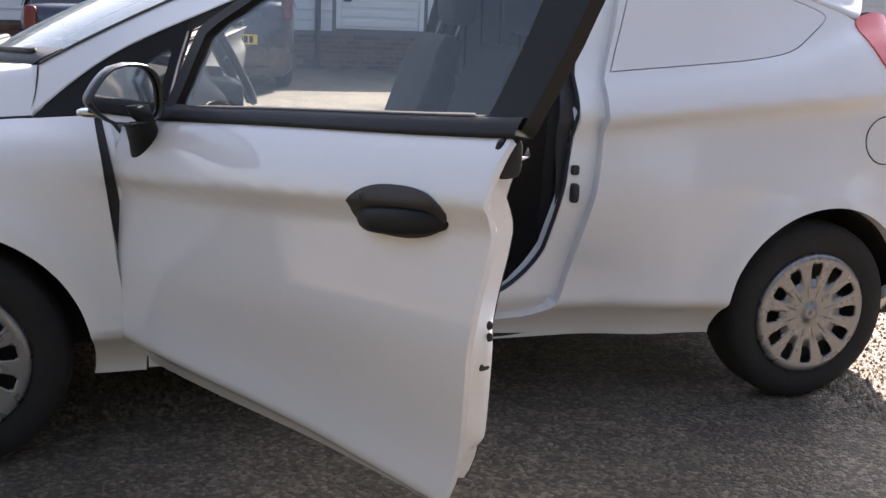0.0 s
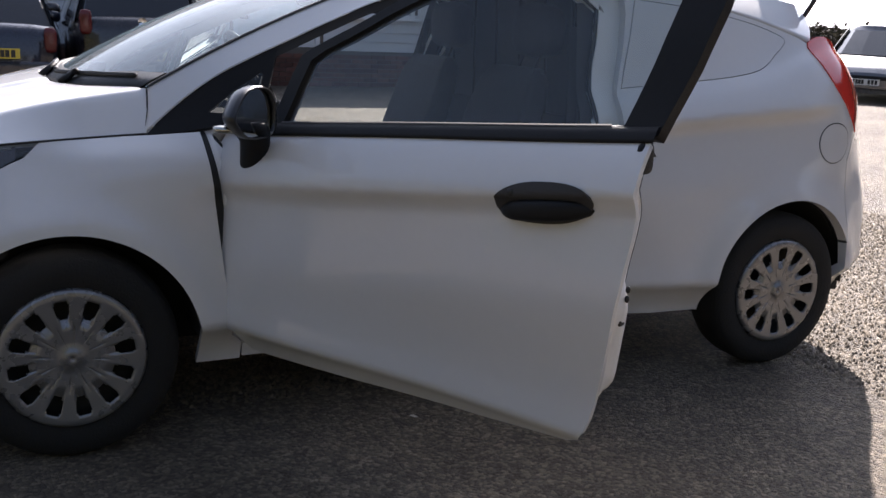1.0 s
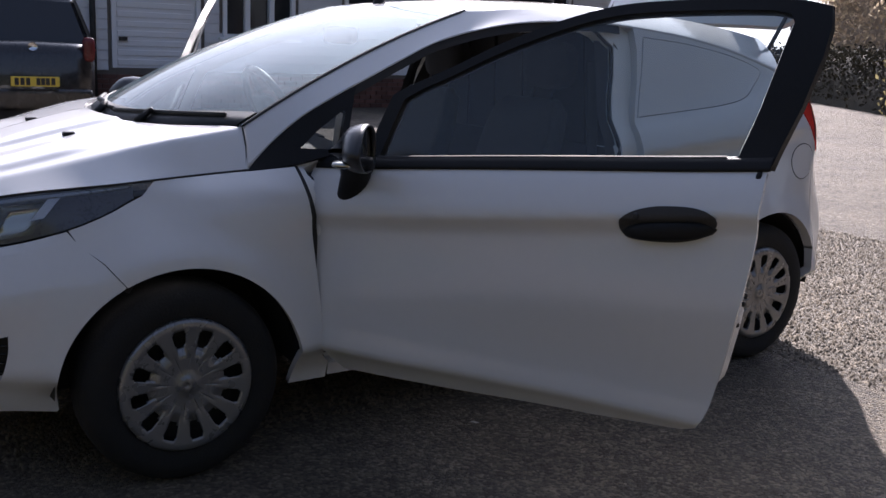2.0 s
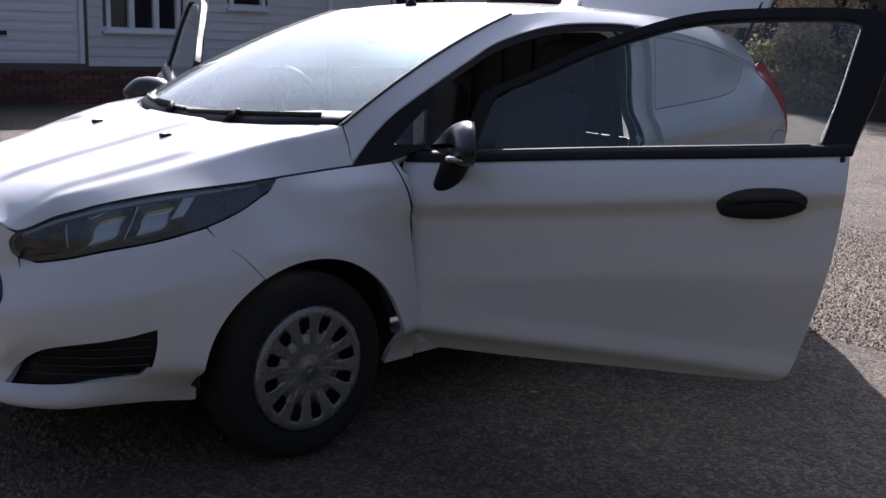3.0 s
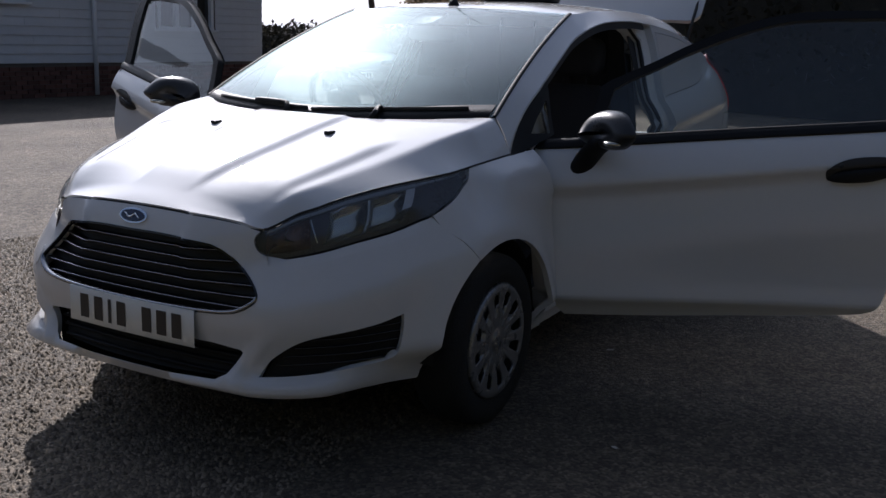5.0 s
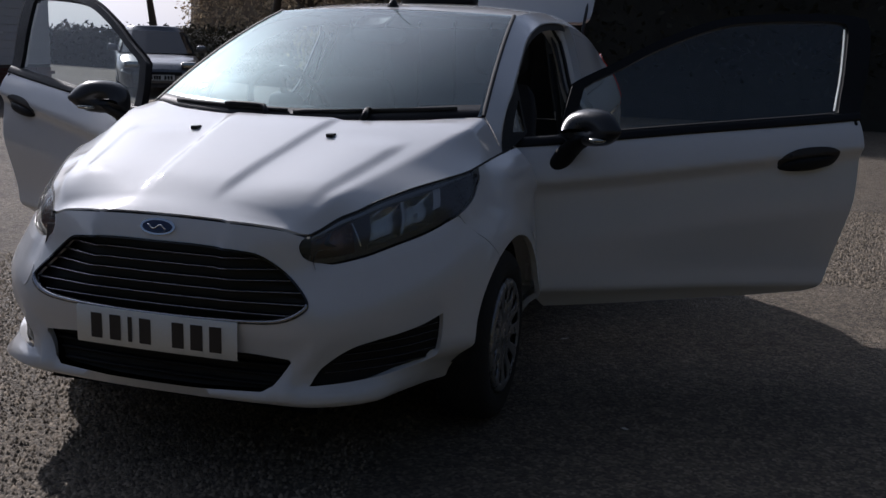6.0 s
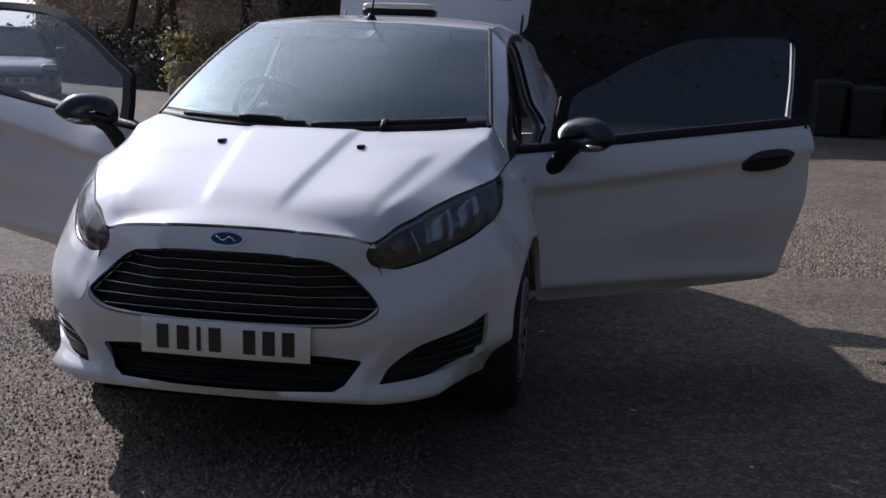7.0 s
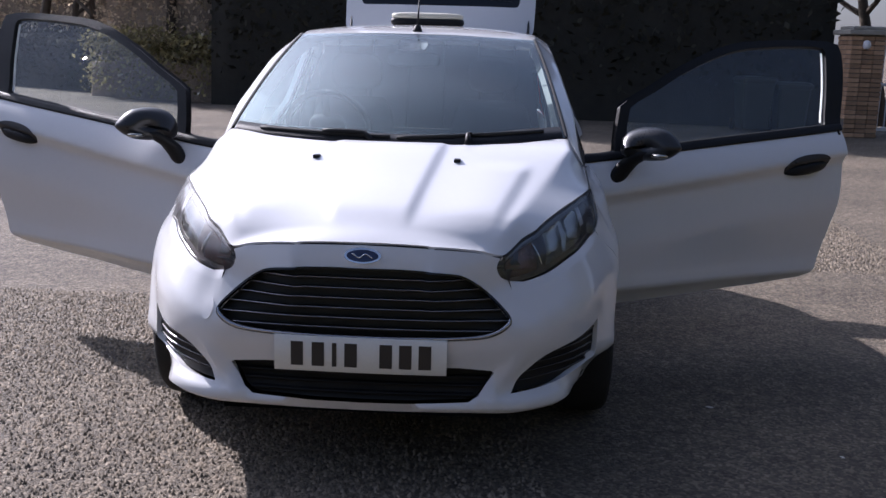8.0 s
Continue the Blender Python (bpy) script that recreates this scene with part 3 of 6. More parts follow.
# ---- other parked cars ----
DULL_RED = material("dull_red_lamp", (0.10, 0.008, 0.010), 0.25, tint=0.1)
def parked_car(name, label, paint, at, turn, L=4.1, W=1.72, H=1.55, tall=False, plate_mat=None):
    c = thing(name, label, "car", (at[0], at[1], 0), turn, "cars parked in the yard")
    hl, hw = L / 2, W / 2
    belt = 0.60 * H
    top = ease([(-hl, belt - 0.10), (-hl + 0.12, belt + (0.05 if tall else 0.02)), (-hl + 0.9, belt + 0.03), (0, belt), (hl - 1.0, belt - 0.04), (hl - 0.25, belt - 0.20), (hl, 0.50)])
    plan = ease([(-hl, hw * 0.66), (-hl + 0.06, hw * 0.82), (-hl + 0.18, hw * 0.92), (-hl + 0.6, hw), (0, hw), (hl - 0.6, hw * 0.99), (hl - 0.18, hw * 0.88), (hl, hw * 0.62)])
    rows = []
    for x in np.concatenate([np.linspace(-hl, -hl + 0.3, 6), np.linspace(-hl + 0.45, hl - 0.45, 26), np.linspace(hl - 0.3, hl, 7)]):
        t, w = top(x), plan(x)
        sec = [(0.18, 0.86), (0.26, 0.97), (0.5, 1.0), (t - 0.16, 1.0), (t - 0.05, 0.965), (t, 0.90), (t + 0.02, 0.6), (t + 0.03, 0.0)]
        lift = max([0] + [math.sqrt(max(0, 0.34 ** 2 - (x - wx) ** 2)) + 0.30 for wx in (-hl + 0.72, hl - 0.85) if abs(x - wx) < 0.34])
        ring = [(x, w * f, max(z, min(lift, t - 0.1)) if z < 0.6 else z) for z, f in sec]
        rows.append(ring + [(p[0], -p[1], p[2]) for p in ring[::-1][1:]])
    loft("body", rows, paint, c, caps=True)
    # glasshouse
    r0, r1 = -hl + (0.18 if tall else 0.35), hl - 1.0
    t0, t1 = -hl + (0.42 if tall else 0.85), hl - 1.75
    def house_ring(k, z):
        a, b = r0 + (t0 - r0) * k, r1 + (t1 - r1) * k
        w = hw * (0.965 - 0.225 * k)
        pts = [(a, w * 0.86), (a + 0.10, w * 0.97), ((a + b) / 2, w), (b - 0.18, w * 0.95), (b, w * 0.74), (b + 0.05, w * 0.3)]
        return [(x, y, z) for x, y in pts] + [(x, -y, z) for x, y in pts[::-1]]
    zb = belt
    loft("glasshouse", [house_ring(k, zb + (H - 0.06 - zb) * k) for k in (0.0, 0.5, 0.94)], DARKGLASS, c, True, smooth=False)
    loft("car_roof", [house_ring(0.90, zb + (H - 0.06 - zb) * 0.90), house_ring(1.0, H - 0.045), [(p[0] * 0.93 + 0.02, p[1] * 0.85, H - 0.01) for p in house_ring(1.0, 0)], [(p[0] * 0.5, p[1] * 0.4, H) for p in house_ring(1.0, 0)], [(p[0] * 0.01, p[1] * 0.01, H + 0.003) for p in house_ring(1.0, 0)]], paint, c, True)
    for s in (1, -1):
        for k0, k1, w in (((r0 + 0.12), (t0 + 0.12), 0.09), ((r0 + r1) / 2, (t0 + t1) / 2, 0.07), (r1 - 0.14, t1 - 0.14, 0.07)):
            loft("pillar", [[(k0 - w, s * hw * 0.968, zb), (k0 + w, s * hw * 0.968, zb)], [(k1 - w, s * hw * 0.752, H - 0.08), (k1 + w, s * hw * 0.752, H - 0.08)]], paint, c, smooth=False)
        for wx in (-hl + 0.72, hl - 0.85):
            w = lathe("wheel", [(0.18, -0.08), (0.21, -0.095), (0.26, -0.095), (0.30, -0.07), (0.305, 0.0), (0.30, 0.07), (0.26, 0.095), (0.21, 0.095), (0.18, 0.08)], TYRE, c, 28)
            w.location = (wx, s * (hw - 0.12), 0.305)
            lathe("rim", [(0.185, s * 0.06), (0.17, s * 0.05), (0.10, s * 0.06), (0.04, s * 0.075), (0.002, s * 0.075)], HUBCAP, w, 24)
        loft("door_mirror", superball((r1 - 0.10, s * (hw + 0.06), zb + 0.10), (0.06, 0.11, 0.075), 3, 14, 8), paint, c, True)
        hx = -hl + 0.03
        loft("tail_lamp", superball((hx + 0.03, s * hw * 0.80, belt - 0.12 + (0.12 if tall else 0)), (0.05, 0.07, 0.14), 4, 16, 10), DULL_RED, c, True)
        loft("headlight", superball((hl - 0.13, s * hw * 0.66, 0.63), (0.14, 0.16, 0.075), 4, 16, 10), REFLECTOR, c, True)
    block("rear_bumper", (-hl - 0.05, -hw * 0.82, 0.28), (-hl + 0.10, hw * 0.82, 0.52), paint, c, 0.05, seg=3)
    block("front_bumper", (hl - 0.16, -hw * 0.66, 0.24), (hl + 0.03, hw * 0.66, 0.50), paint, c, 0.06, seg=3)
    block("front_grille", (hl - 0.10, -0.42, 0.42), (hl + 0.035, 0.42, 0.50), TRIM, c, 0.02)
    for xx, mm in ((-hl - 0.055, PLATE_Y), (hl + 0.03, PLATE)):
        pl = block("number_plate", (xx - 0.004, -0.26, 0.55 if xx < 0 else 0.33), (xx + 0.02, 0.26, 0.66 if xx < 0 else 0.44), mm, c, 0.003)
        for k, y in enumerate((-0.19, -0.13, -0.08, -0.03, 0.08, 0.14, 0.2)):
            block("plate_bar", (xx - (0.006 if xx < 0 else -0.018), y - 0.022, (0.565 if xx < 0 else 0.345)), (xx + (0.0 if xx < 0 else 0.022), y + 0.022, (0.645 if xx < 0 else 0.425)), INK, pl, 0)
    lathe("badge", [(0.001, 0.01), (0.045, 0.008), (0.05, 0.0)], CHROME, c, 20, (-hl + 0.02, 0, belt + 0.02), "x")
    return c


BLACK_PAINT = material("black_car_paint", (0.012, 0.011, 0.013), 0.28, tint=0.1, coat=0.8)
NAVY_PAINT = material("navy_car_paint", (0.010, 0.012, 0.026), 0.28, tint=0.1, coat=0.8)
SILVER_PAINT = material("silver_car_paint", (0.15, 0.15, 0.155), 0.30, metal=0.7, tint=0.04, coat=0.8)
parked_car("parked_car", "black people carrier backed up before the pale house", BLACK_PAINT, (-1.72, -10.4), -91, 3.5, 1.55, 1.62, True)
parked_car("parked_car", "dark navy hatchback beside the black people carrier", NAVY_PAINT, (-0.10, -10.35), -90, 3.5, 1.46, 1.46)
parked_car("parked_car", "dull silver saloon standing far off by the low hedge", SILVER_PAINT, (-16.5, -11.3), 36, 4.3, 1.70, 1.42)

# ---- gate pillar and white gate ----
pillar = thing("gate_pillar", "buff brick gate pillar with a stone cap", "pillar", (-13.75, 6.42, 0), 4)
block("pillar_core", (-0.27, -0.27, 0), (0.27, 0.27, 1.68), MORTAR, pillar, 0)
bricks = {}
for r in range(22):
    for side in range(4):
        n = 3
        for k in range(n):
            off = -0.283 + k * 0.189
            lo, hi = (off + 0.004, -0.283, r * 0.0755 + 0.006), (off + 0.185, -0.262, r * 0.0755 + 0.070)
            if "b" not in bricks:
                bm = box(bmesh.new(), (0, 0, 0), (0.181, 0.021, 0.064), 0.004, seg=1)
                me = bpy.data.meshes.new("brick")
                bm.to_mesh(me)
                bm.free()
                me.materials.append(BRICK_P)
                bricks["b"] = me
            if r >= 4 or side in (1, 2):
                ob = new("brick", bricks["b"])
                ob.parent = pillar
                sh = 0.094 if (r % 2 and k < n - 1) else 0.0
                ob.matrix_basis = pose(0, 0, 0, 0, 0, 90 * side) @ Matrix.Translation((lo[0] + (0.0 if not sh else 0.0), lo[1] - random.uniform(0, 0.006), lo[2]))
block("cap", (-0.36, -0.36, 1.68), (0.36, 0.36, 1.76), STONE, pillar, 0.02)
block("cap_top", (-0.28, -0.28, 1.76), (0.28, 0.28, 1.82), STONE, pillar, 0.03)
loft("pillar_lamp", superball((0.33, -0.05, 1.52), (0.06, 0.06, 0.075), 2.4, 16, 10), UPVC, pillar, True, "small round white lamp on the pillar")

metal_gate = thing("metal_gate", "white painted metal driveway gate with upright bars", "gate", (-13.8, 6.80, 0), 3)
block("gate_frame", (-0.03, 0.0, 0.10), (0.03, 2.6, 0.16), GATE_PAINT, metal_gate, 0.006)
block("gate_frame", (-0.03, 0.0, 0.85), (0.03, 2.6, 0.90), GATE_PAINT, metal_gate, 0.006)
block("gate_frame", (-0.03, 0.0, 1.48), (0.03, 2.6, 1.54), GATE_PAINT, metal_gate, 0.006)
for k in range(22):
    block("bar", (-0.012, 0.02 + k * 0.12, 0.16), (0.012, 0.044 + k * 0.12, 1.62), GATE_PAINT, metal_gate, 0.004)

# ---- wheeled bins before the tall hedge ----
BIN = material("dark_bin_plastic", (0.020, 0.026, 0.020), 0.5, tint=0.2, scale=3, dirt=0.15, dirt_colour=(0.06, 0.055, 0.045))
LID = material("bin_lid_plastic", (0.030, 0.034, 0.030), 0.42, tint=0.15)


def wheeled_bin(x, y, turn, h):
    b = thing("wheeled_bin", "dark plastic wheeled bin before the tall hedge", "bin", (x, y, 0), turn, "bins by the hedge")
    ring = lambda w, d, z: [(d * c, w * s_, z) for c, s_ in ((1, -0.85), (1, 0.85), (0.85, 1), (-0.85, 1), (-1, 0.85), (-1, -0.85), (-0.85, -1), (0.85, -1))]
    loft("bin_body", [ring(0.235, 0.24, 0.05), ring(0.245, 0.26, 0.3), ring(0.275, 0.31, h - 0.10), ring(0.295, 0.33, h - 0.09), ring(0.295, 0.33, h - 0.05)], BIN, b, True, caps=True, smooth=False)
    loft("bin_lid", [ring(0.305, 0.345, h - 0.05), ring(0.305, 0.345, h - 0.02), ring(0.26, 0.29, h + 0.02), ring(0.10, 0.12, h + 0.03)], LID, b, True, caps=True, smooth=False)
    tube("bin_handle", [(-0.37, -0.2, h - 0.07), (-0.40, -0.18, h - 0.05), (-0.40, 0.18, h - 0.05), (-0.37, 0.2, h - 0.07)], 0.014, BIN, b, 8)
    for s_ in (1, -1):
        lathe("wheel", [(0.02, -0.025), (0.09, -0.028), (0.10, -0.015), (0.10, 0.015), (0.09, 0.028), (0.02, 0.025)], TYRE, b, 20).location = (-0.24, 0.27 * s_, 0.10)


for bx, by, turn, h in ((-14.3, 4.86, 6, 0.92), (-14.3, 5.50, -3, 0.84)):
    wheeled_bin(bx, by, turn, h)

# ---- hedges and trees ----
def leaf_material(name, colour, tint=0.35, rough=0.4, spec=0.5):
    m = material(name, colour, rough, tint=0.25, island=tint, spec=spec)
    n, l = m.node_tree.nodes, m.node_tree.links
    b = n["Principled BSDF"]
    thin, mx = n.new("ShaderNodeBsdfTranslucent"), n.new("ShaderNodeMixShader")
    mx.inputs[0].default_value = 0.55 if rough < 0.8 else 0.1
    l.new(b.inputs["Base Color"].links[0].from_socket, thin.inputs[0])
    l.new(b.outputs[0], mx.inputs[1])
    l.new(thin.outputs[0], mx.inputs[2])
    l.new(mx.outputs[0], n["Material Output"].inputs[0])
    return m


IVY = leaf_material("laurel_leaf", (0.27, 0.235, 0.115), 0.5, 0.10)
DARK_LEAF = leaf_material("conifer_leaf", (0.036, 0.034, 0.024), 0.4, 0.85, 0.15)
GREEN_LEAF = leaf_material("privet_leaf", (0.085, 0.085, 0.032), 0.45, 0.45)
BROWN = leaf_material("dry_twig_leaf", (0.55, 0.44, 0.30), 0.4, 0.5)
BARK = material("bark", (0.075, 0.058, 0.042), 0.95, tint=0.35, scale=10, bump=0.6, bump_scale=60)
rng = np.random.default_rng(7)


def leaves(n, place, size, droop=0.3):
    """Many small bent leaves; place(k) gives a point and an outward direction for each."""
    pts, out = place(n)
    d = rng.normal(size=(n, 3))
    d[:, 2] -= droop
    d /= np.linalg.norm(d, axis=1)[:, None]
    nrm = out + 0.9 * rng.normal(size=(n, 3))
    side = np.cross(d, nrm)
    side /= np.linalg.norm(side, axis=1)[:, None] + 1e-9
    s = size * rng.uniform(0.6, 1.3, size=(n, 1))
    bend = np.cross(side, d)
    a = pts
    b = pts + d * s * 0.5 + side * s * 0.26 + bend * s * 0.06
    c = pts + d * s
    e = pts + d * s * 0.5 - side * s * 0.26 + bend * s * 0.06
    V = np.stack([a, b, c, e], 1).reshape(-1, 3)
    F = np.arange(4 * n).reshape(n, 4)
    return V, F


def foliage(name, V, F, mat, parent, kind="", label=""):
    me = bpy.data.meshes.new(name)
    me.from_pydata(V.tolist(), [], F.tolist())
    ob = part(name, me, mat, parent, label)
    return tagged(ob, kind=kind) if kind else ob


def lumpy_wall(name, p0, p1, height, depth, mat, label, n_leaf, leaf, core_mat, category="hedge", rough=0.5, core=(0.85, 0.95)):
    """A hedge: an uneven dark core with a coat of leaves."""
    h = thing(name, label, category, (p0[0], p0[1], 0), math.degrees(math.atan2(p1[1] - p0[1], p1[0] - p0[0])))
    L = math.hypot(p1[0] - p0[0], p1[1] - p0[1])

    def surf(u, v):
        """u along, v round the section from the foot on one side over the top."""
        z = height * (1 - abs(2 * v - 1) ** 3) if 0 < v < 1 else 0
        y = depth * math.copysign(abs(math.cos(math.pi * v)) ** 0.6, math.cos(math.pi * v)) * (1 - 0.3 * z / height)
        k = noise.noise(Vector((u * 0.5, v * 4 + p0[0], 2.0))) * rough + noise.noise(Vector((u * 1.7, v * 9, 7.0 + p0[1]))) * rough * 0.5
        return np.array((u, y * (1 + 0.4 * k) , max(0.0, z * (1 + 0.35 * k))))
    nu, nv = max(8, int(L * 2)), 16
    rows = [[surf(L * i / nu, j / nv) * np.array((1, *core)) for j in range(nv + 1)] for i in range(nu + 1)]
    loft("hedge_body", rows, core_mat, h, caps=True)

    def place(n):
        u = rng.uniform(0, L, n)
        v = rng.uniform(0.02, 0.98, n)
        P = np.array([surf(a, b) for a, b in zip(u, v)]) + rng.normal(size=(n, 3)) * (0.10 * rough + 0.05)
        P[:, 2] = np.abs(P[:, 2])
        O = P - np.array((0, 0, height * 0.4)) * 1.0
        O[:, 0] = 0
        O /= np.linalg.norm(O, axis=1)[:, None] + 1e-6
        return P, O
    V, F = leaves(n_leaf, place, leaf)
    foliage("foliage", V, F, mat, h)
    return h


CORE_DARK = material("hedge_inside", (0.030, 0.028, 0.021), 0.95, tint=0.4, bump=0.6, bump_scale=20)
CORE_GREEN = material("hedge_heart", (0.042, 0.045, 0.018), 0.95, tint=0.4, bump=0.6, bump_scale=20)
CORE_BROWN = material("thicket_inside", (0.26, 0.205, 0.15), 0.95, tint=0.5, scale=3, fine=25, bump=0.8, bump_scale=15)
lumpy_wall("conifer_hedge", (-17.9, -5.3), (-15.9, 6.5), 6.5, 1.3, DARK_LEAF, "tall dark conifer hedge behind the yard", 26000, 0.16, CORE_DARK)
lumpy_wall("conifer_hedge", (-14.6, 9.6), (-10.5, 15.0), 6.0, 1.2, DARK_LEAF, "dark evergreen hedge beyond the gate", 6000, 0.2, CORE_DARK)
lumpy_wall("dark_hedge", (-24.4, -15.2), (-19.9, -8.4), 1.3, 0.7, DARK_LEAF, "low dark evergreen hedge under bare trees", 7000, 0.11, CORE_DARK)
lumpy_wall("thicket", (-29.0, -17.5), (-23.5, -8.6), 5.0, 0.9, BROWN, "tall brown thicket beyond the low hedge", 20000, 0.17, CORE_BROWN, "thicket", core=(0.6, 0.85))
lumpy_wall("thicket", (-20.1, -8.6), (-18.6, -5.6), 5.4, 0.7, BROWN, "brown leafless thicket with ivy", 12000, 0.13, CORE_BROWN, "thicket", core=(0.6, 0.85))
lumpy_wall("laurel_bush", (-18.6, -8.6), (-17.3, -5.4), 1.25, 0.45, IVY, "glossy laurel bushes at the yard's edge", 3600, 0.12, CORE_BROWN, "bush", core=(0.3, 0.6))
# two unseen hedges, added to block low sky and give the van green reflections
lumpy_wall("unseen_hedge", (15.5, -6.0), (9.5, 11.5), 5.6, 1.2, GREEN_LEAF, "tall unseen green hedge, added to dim the van's shaded side", 14000, 0.22, CORE_GREEN)
lumpy_wall("unseen_hedge", (9.5, 12.0), (-8.0, 14.5), 5.4, 1.2, GREEN_LEAF, "unseen green hedge, added along the side to dim the van", 9000, 0.3, CORE_GREEN)
lumpy_wall("low_hedge", (-34, -34), (-24.0, -8.5), 1.25, 1.0, DARK_LEAF, "low dark hedge along the far side of the yard", 12000, 0.2, CORE_DARK)


def bare_tree(label, x, y, h, seed, lean=0.0, ivy=0):
    t = thing("tree", label, "tree", (x, y, 0))
    r = random.Random(seed)
    bm_paths = []

    def grow(p, d, length, rad, level):
        pts, rads = [p], [rad]
        q = Vector(p)
        steps = 5
        for k in range(steps):
            d = (d + Vector((r.uniform(-1, 1), r.uniform(-1, 1), r.uniform(-0.3, 0.6))) * (0.16 + 0.06 * level)).normalized()
            q = q + d * length / steps
            pts.append(tuple(q))
            rads.append(rad * (1 - 0.62 * (k + 1) / steps))
            if level < 4 and k >= (1 if level else 2):
                for _ in range(2 if level < 3 else 1):
                    a = Vector((r.uniform(-1, 1), r.uniform(-1, 1), r.uniform(0.0, 0.9))).normalized()
                    grow(tuple(q), (d * 0.5 + a).normalized(), length * r.uniform(0.42, 0.62), rads[-1] * 0.6, level + 1)
        bm_paths.append((pts, rads, level))
    grow((0, 0, -0.05), Vector((lean, 0, 1)).normalized(), h * 0.62, 0.16 * h / 6, 0)
    for lv, nm in ((0, "trunk"), (1, "limbs"), (2, "twigs")):
        V, F = [], []
        for pts, rads, level in bm_paths:
            if min(level, 2) != lv:
                continue
            ring = 7 if level == 0 else (5 if level == 1 else 3)
            k0 = len(V)
            for i, (p, rr) in enumerate(zip(pts, rads)):
                d = Vector(pts[min(i + 1, len(pts) - 1)]) - Vector(pts[max(i - 1, 0)])
                a = d.cross(Vector((0.3, 1, 0.2))).normalized()
                b = a.cross(d).normalized()
                V += [tuple(Vector(p) + max(rr, 0.006) * (math.cos(s) * a + math.sin(s) * b)) for s in [math.tau * j / ring for j in range(ring)]]
            for i in range(len(pts) - 1):
                F += [[k0 + i * ring + j, k0 + i * ring + (j + 1) % ring, k0 + (i + 1) * ring + (j + 1) % ring, k0 + (i + 1) * ring + j] for j in range(ring)]
        part(nm, mesh(nm, V, F), BARK, t)
    if ivy:
        ends = np.array([p for pts, rads, level in bm_paths if level >= 2 for p in pts])

        def place(n):
            P = ends[rng.integers(0, len(ends), n)] + rng.normal(size=(n, 3)) * 0.14
            return P, rng.normal(size=(n, 3))
        V, F = leaves(ivy, place, 0.10)
        foliage("crown", V, F, IVY if ivy < 3000 else BROWN, t)
    return t


bare_tree("bare tree with thin brown twigs behind the hedge", -23.0, -11.8, 6.5, 3, 0.05, 2500)
bare_tree("bare tree with ivy on its trunk", -18.6, -6.9, 6.0, 11, 0.0, 2900)
bare_tree("leafless tree with dead brown leaves", -21.0, -9.3, 5.0, 52, 0.0, 5200)
bare_tree("leafless tree with dead brown leaves", -22.4, -10.9, 5.0, 57, 0.05, 5200)
bare_tree("bare tree with a leaning trunk", -18.3, -5.9, 5.5, 23, 0.1, 3500)
bare_tree("thin bare tree beside the gate", -16.5, 7.9, 6.0, 31, -0.05, 2200)
bare_tree("bare tree far beyond the low hedge", -33.0, -22.0, 7.5, 41, 0.0, 0)


# ---- litter ----
PALE_LEAF = material("pale_dead_leaf", (0.62, 0.58, 0.50), 0.5, tint=0.15)
for lx, ly, turn, size in ((0.41, 1.61, 20, 0.016), (-0.03, 1.25, 70, 0.018), (-1.0, 0.86, 120, 0.018)):
    V = [(-1, 0, 0.15), (-0.3, 0.42, 0.35), (0.5, 0.32, 0.25), (1.1, 0, 0.5), (0.5, -0.32, 0.25), (-0.3, -0.42, 0.35), (0, 0, 0.05)]
    bit = part("dead_leaf", mesh("dead_leaf", [(a * size, b * size, c * size) for a, b, c in V], [[6, k, (k + 1) % 6] for k in range(6)]), PALE_LEAF, None)
    bit.matrix_basis = pose(lx, ly, 0.0005, 0, 0, turn)
    tagged(bit, "small pale dead leaf lying on the asphalt", "leaf", group="leaves on the asphalt")
# ---- the white van: surfaces ----
PLAN = spline([(0.815, 0), (0.812, 0.15), (0.80, 0.32), (0.774, 0.475), (0.662, 0.622), (0.515, 0.716), (0.36, 0.775), (0.18, 0.81), (0, 0.825),
               (-0.25, 0.835), (-0.6, 0.84), (-1.2, 0.845), (-1.8, 0.85), (-2.3, 0.849), (-2.6, 0.833), (-2.85, 0.79), (-3.03, 0.69), (-3.13, 0.47), (-3.16, 0)], 40)
PLAN = np.array(PLAN)
ARC = np.concatenate([[0], np.cumsum(np.linalg.norm(np.diff(PLAN, axis=0), axis=1))])
TAN = np.gradient(PLAN, ARC, axis=0)
OUT = np.stack([-TAN[:, 1], TAN[:, 0]], 1) * -1
OUT /= np.linalg.norm(OUT, axis=1)[:, None]
WIDEST = int(np.argmax(PLAN[:, 1]))


def at_x(x):
    """Distance along the plan to a place on the flank."""
    return float(np.interp(-x, -PLAN[:, 0], ARC))


def at_y(y):
    """Distance along the plan to a place on the nose."""
    s = float(np.interp(abs(y), PLAN[:WIDEST, 1], ARC[:WIDEST]))
    return s if y >= 0 else -s


def foot(p):
    """Nearest place on the plan: distance along it, and how far inside it the point lies."""
    d = np.hypot(PLAN[:, 0] - p[0], PLAN[:, 1] - p[1])
    k = int(np.argmin(d))
    return float(ARC[k]), -float(d[k])


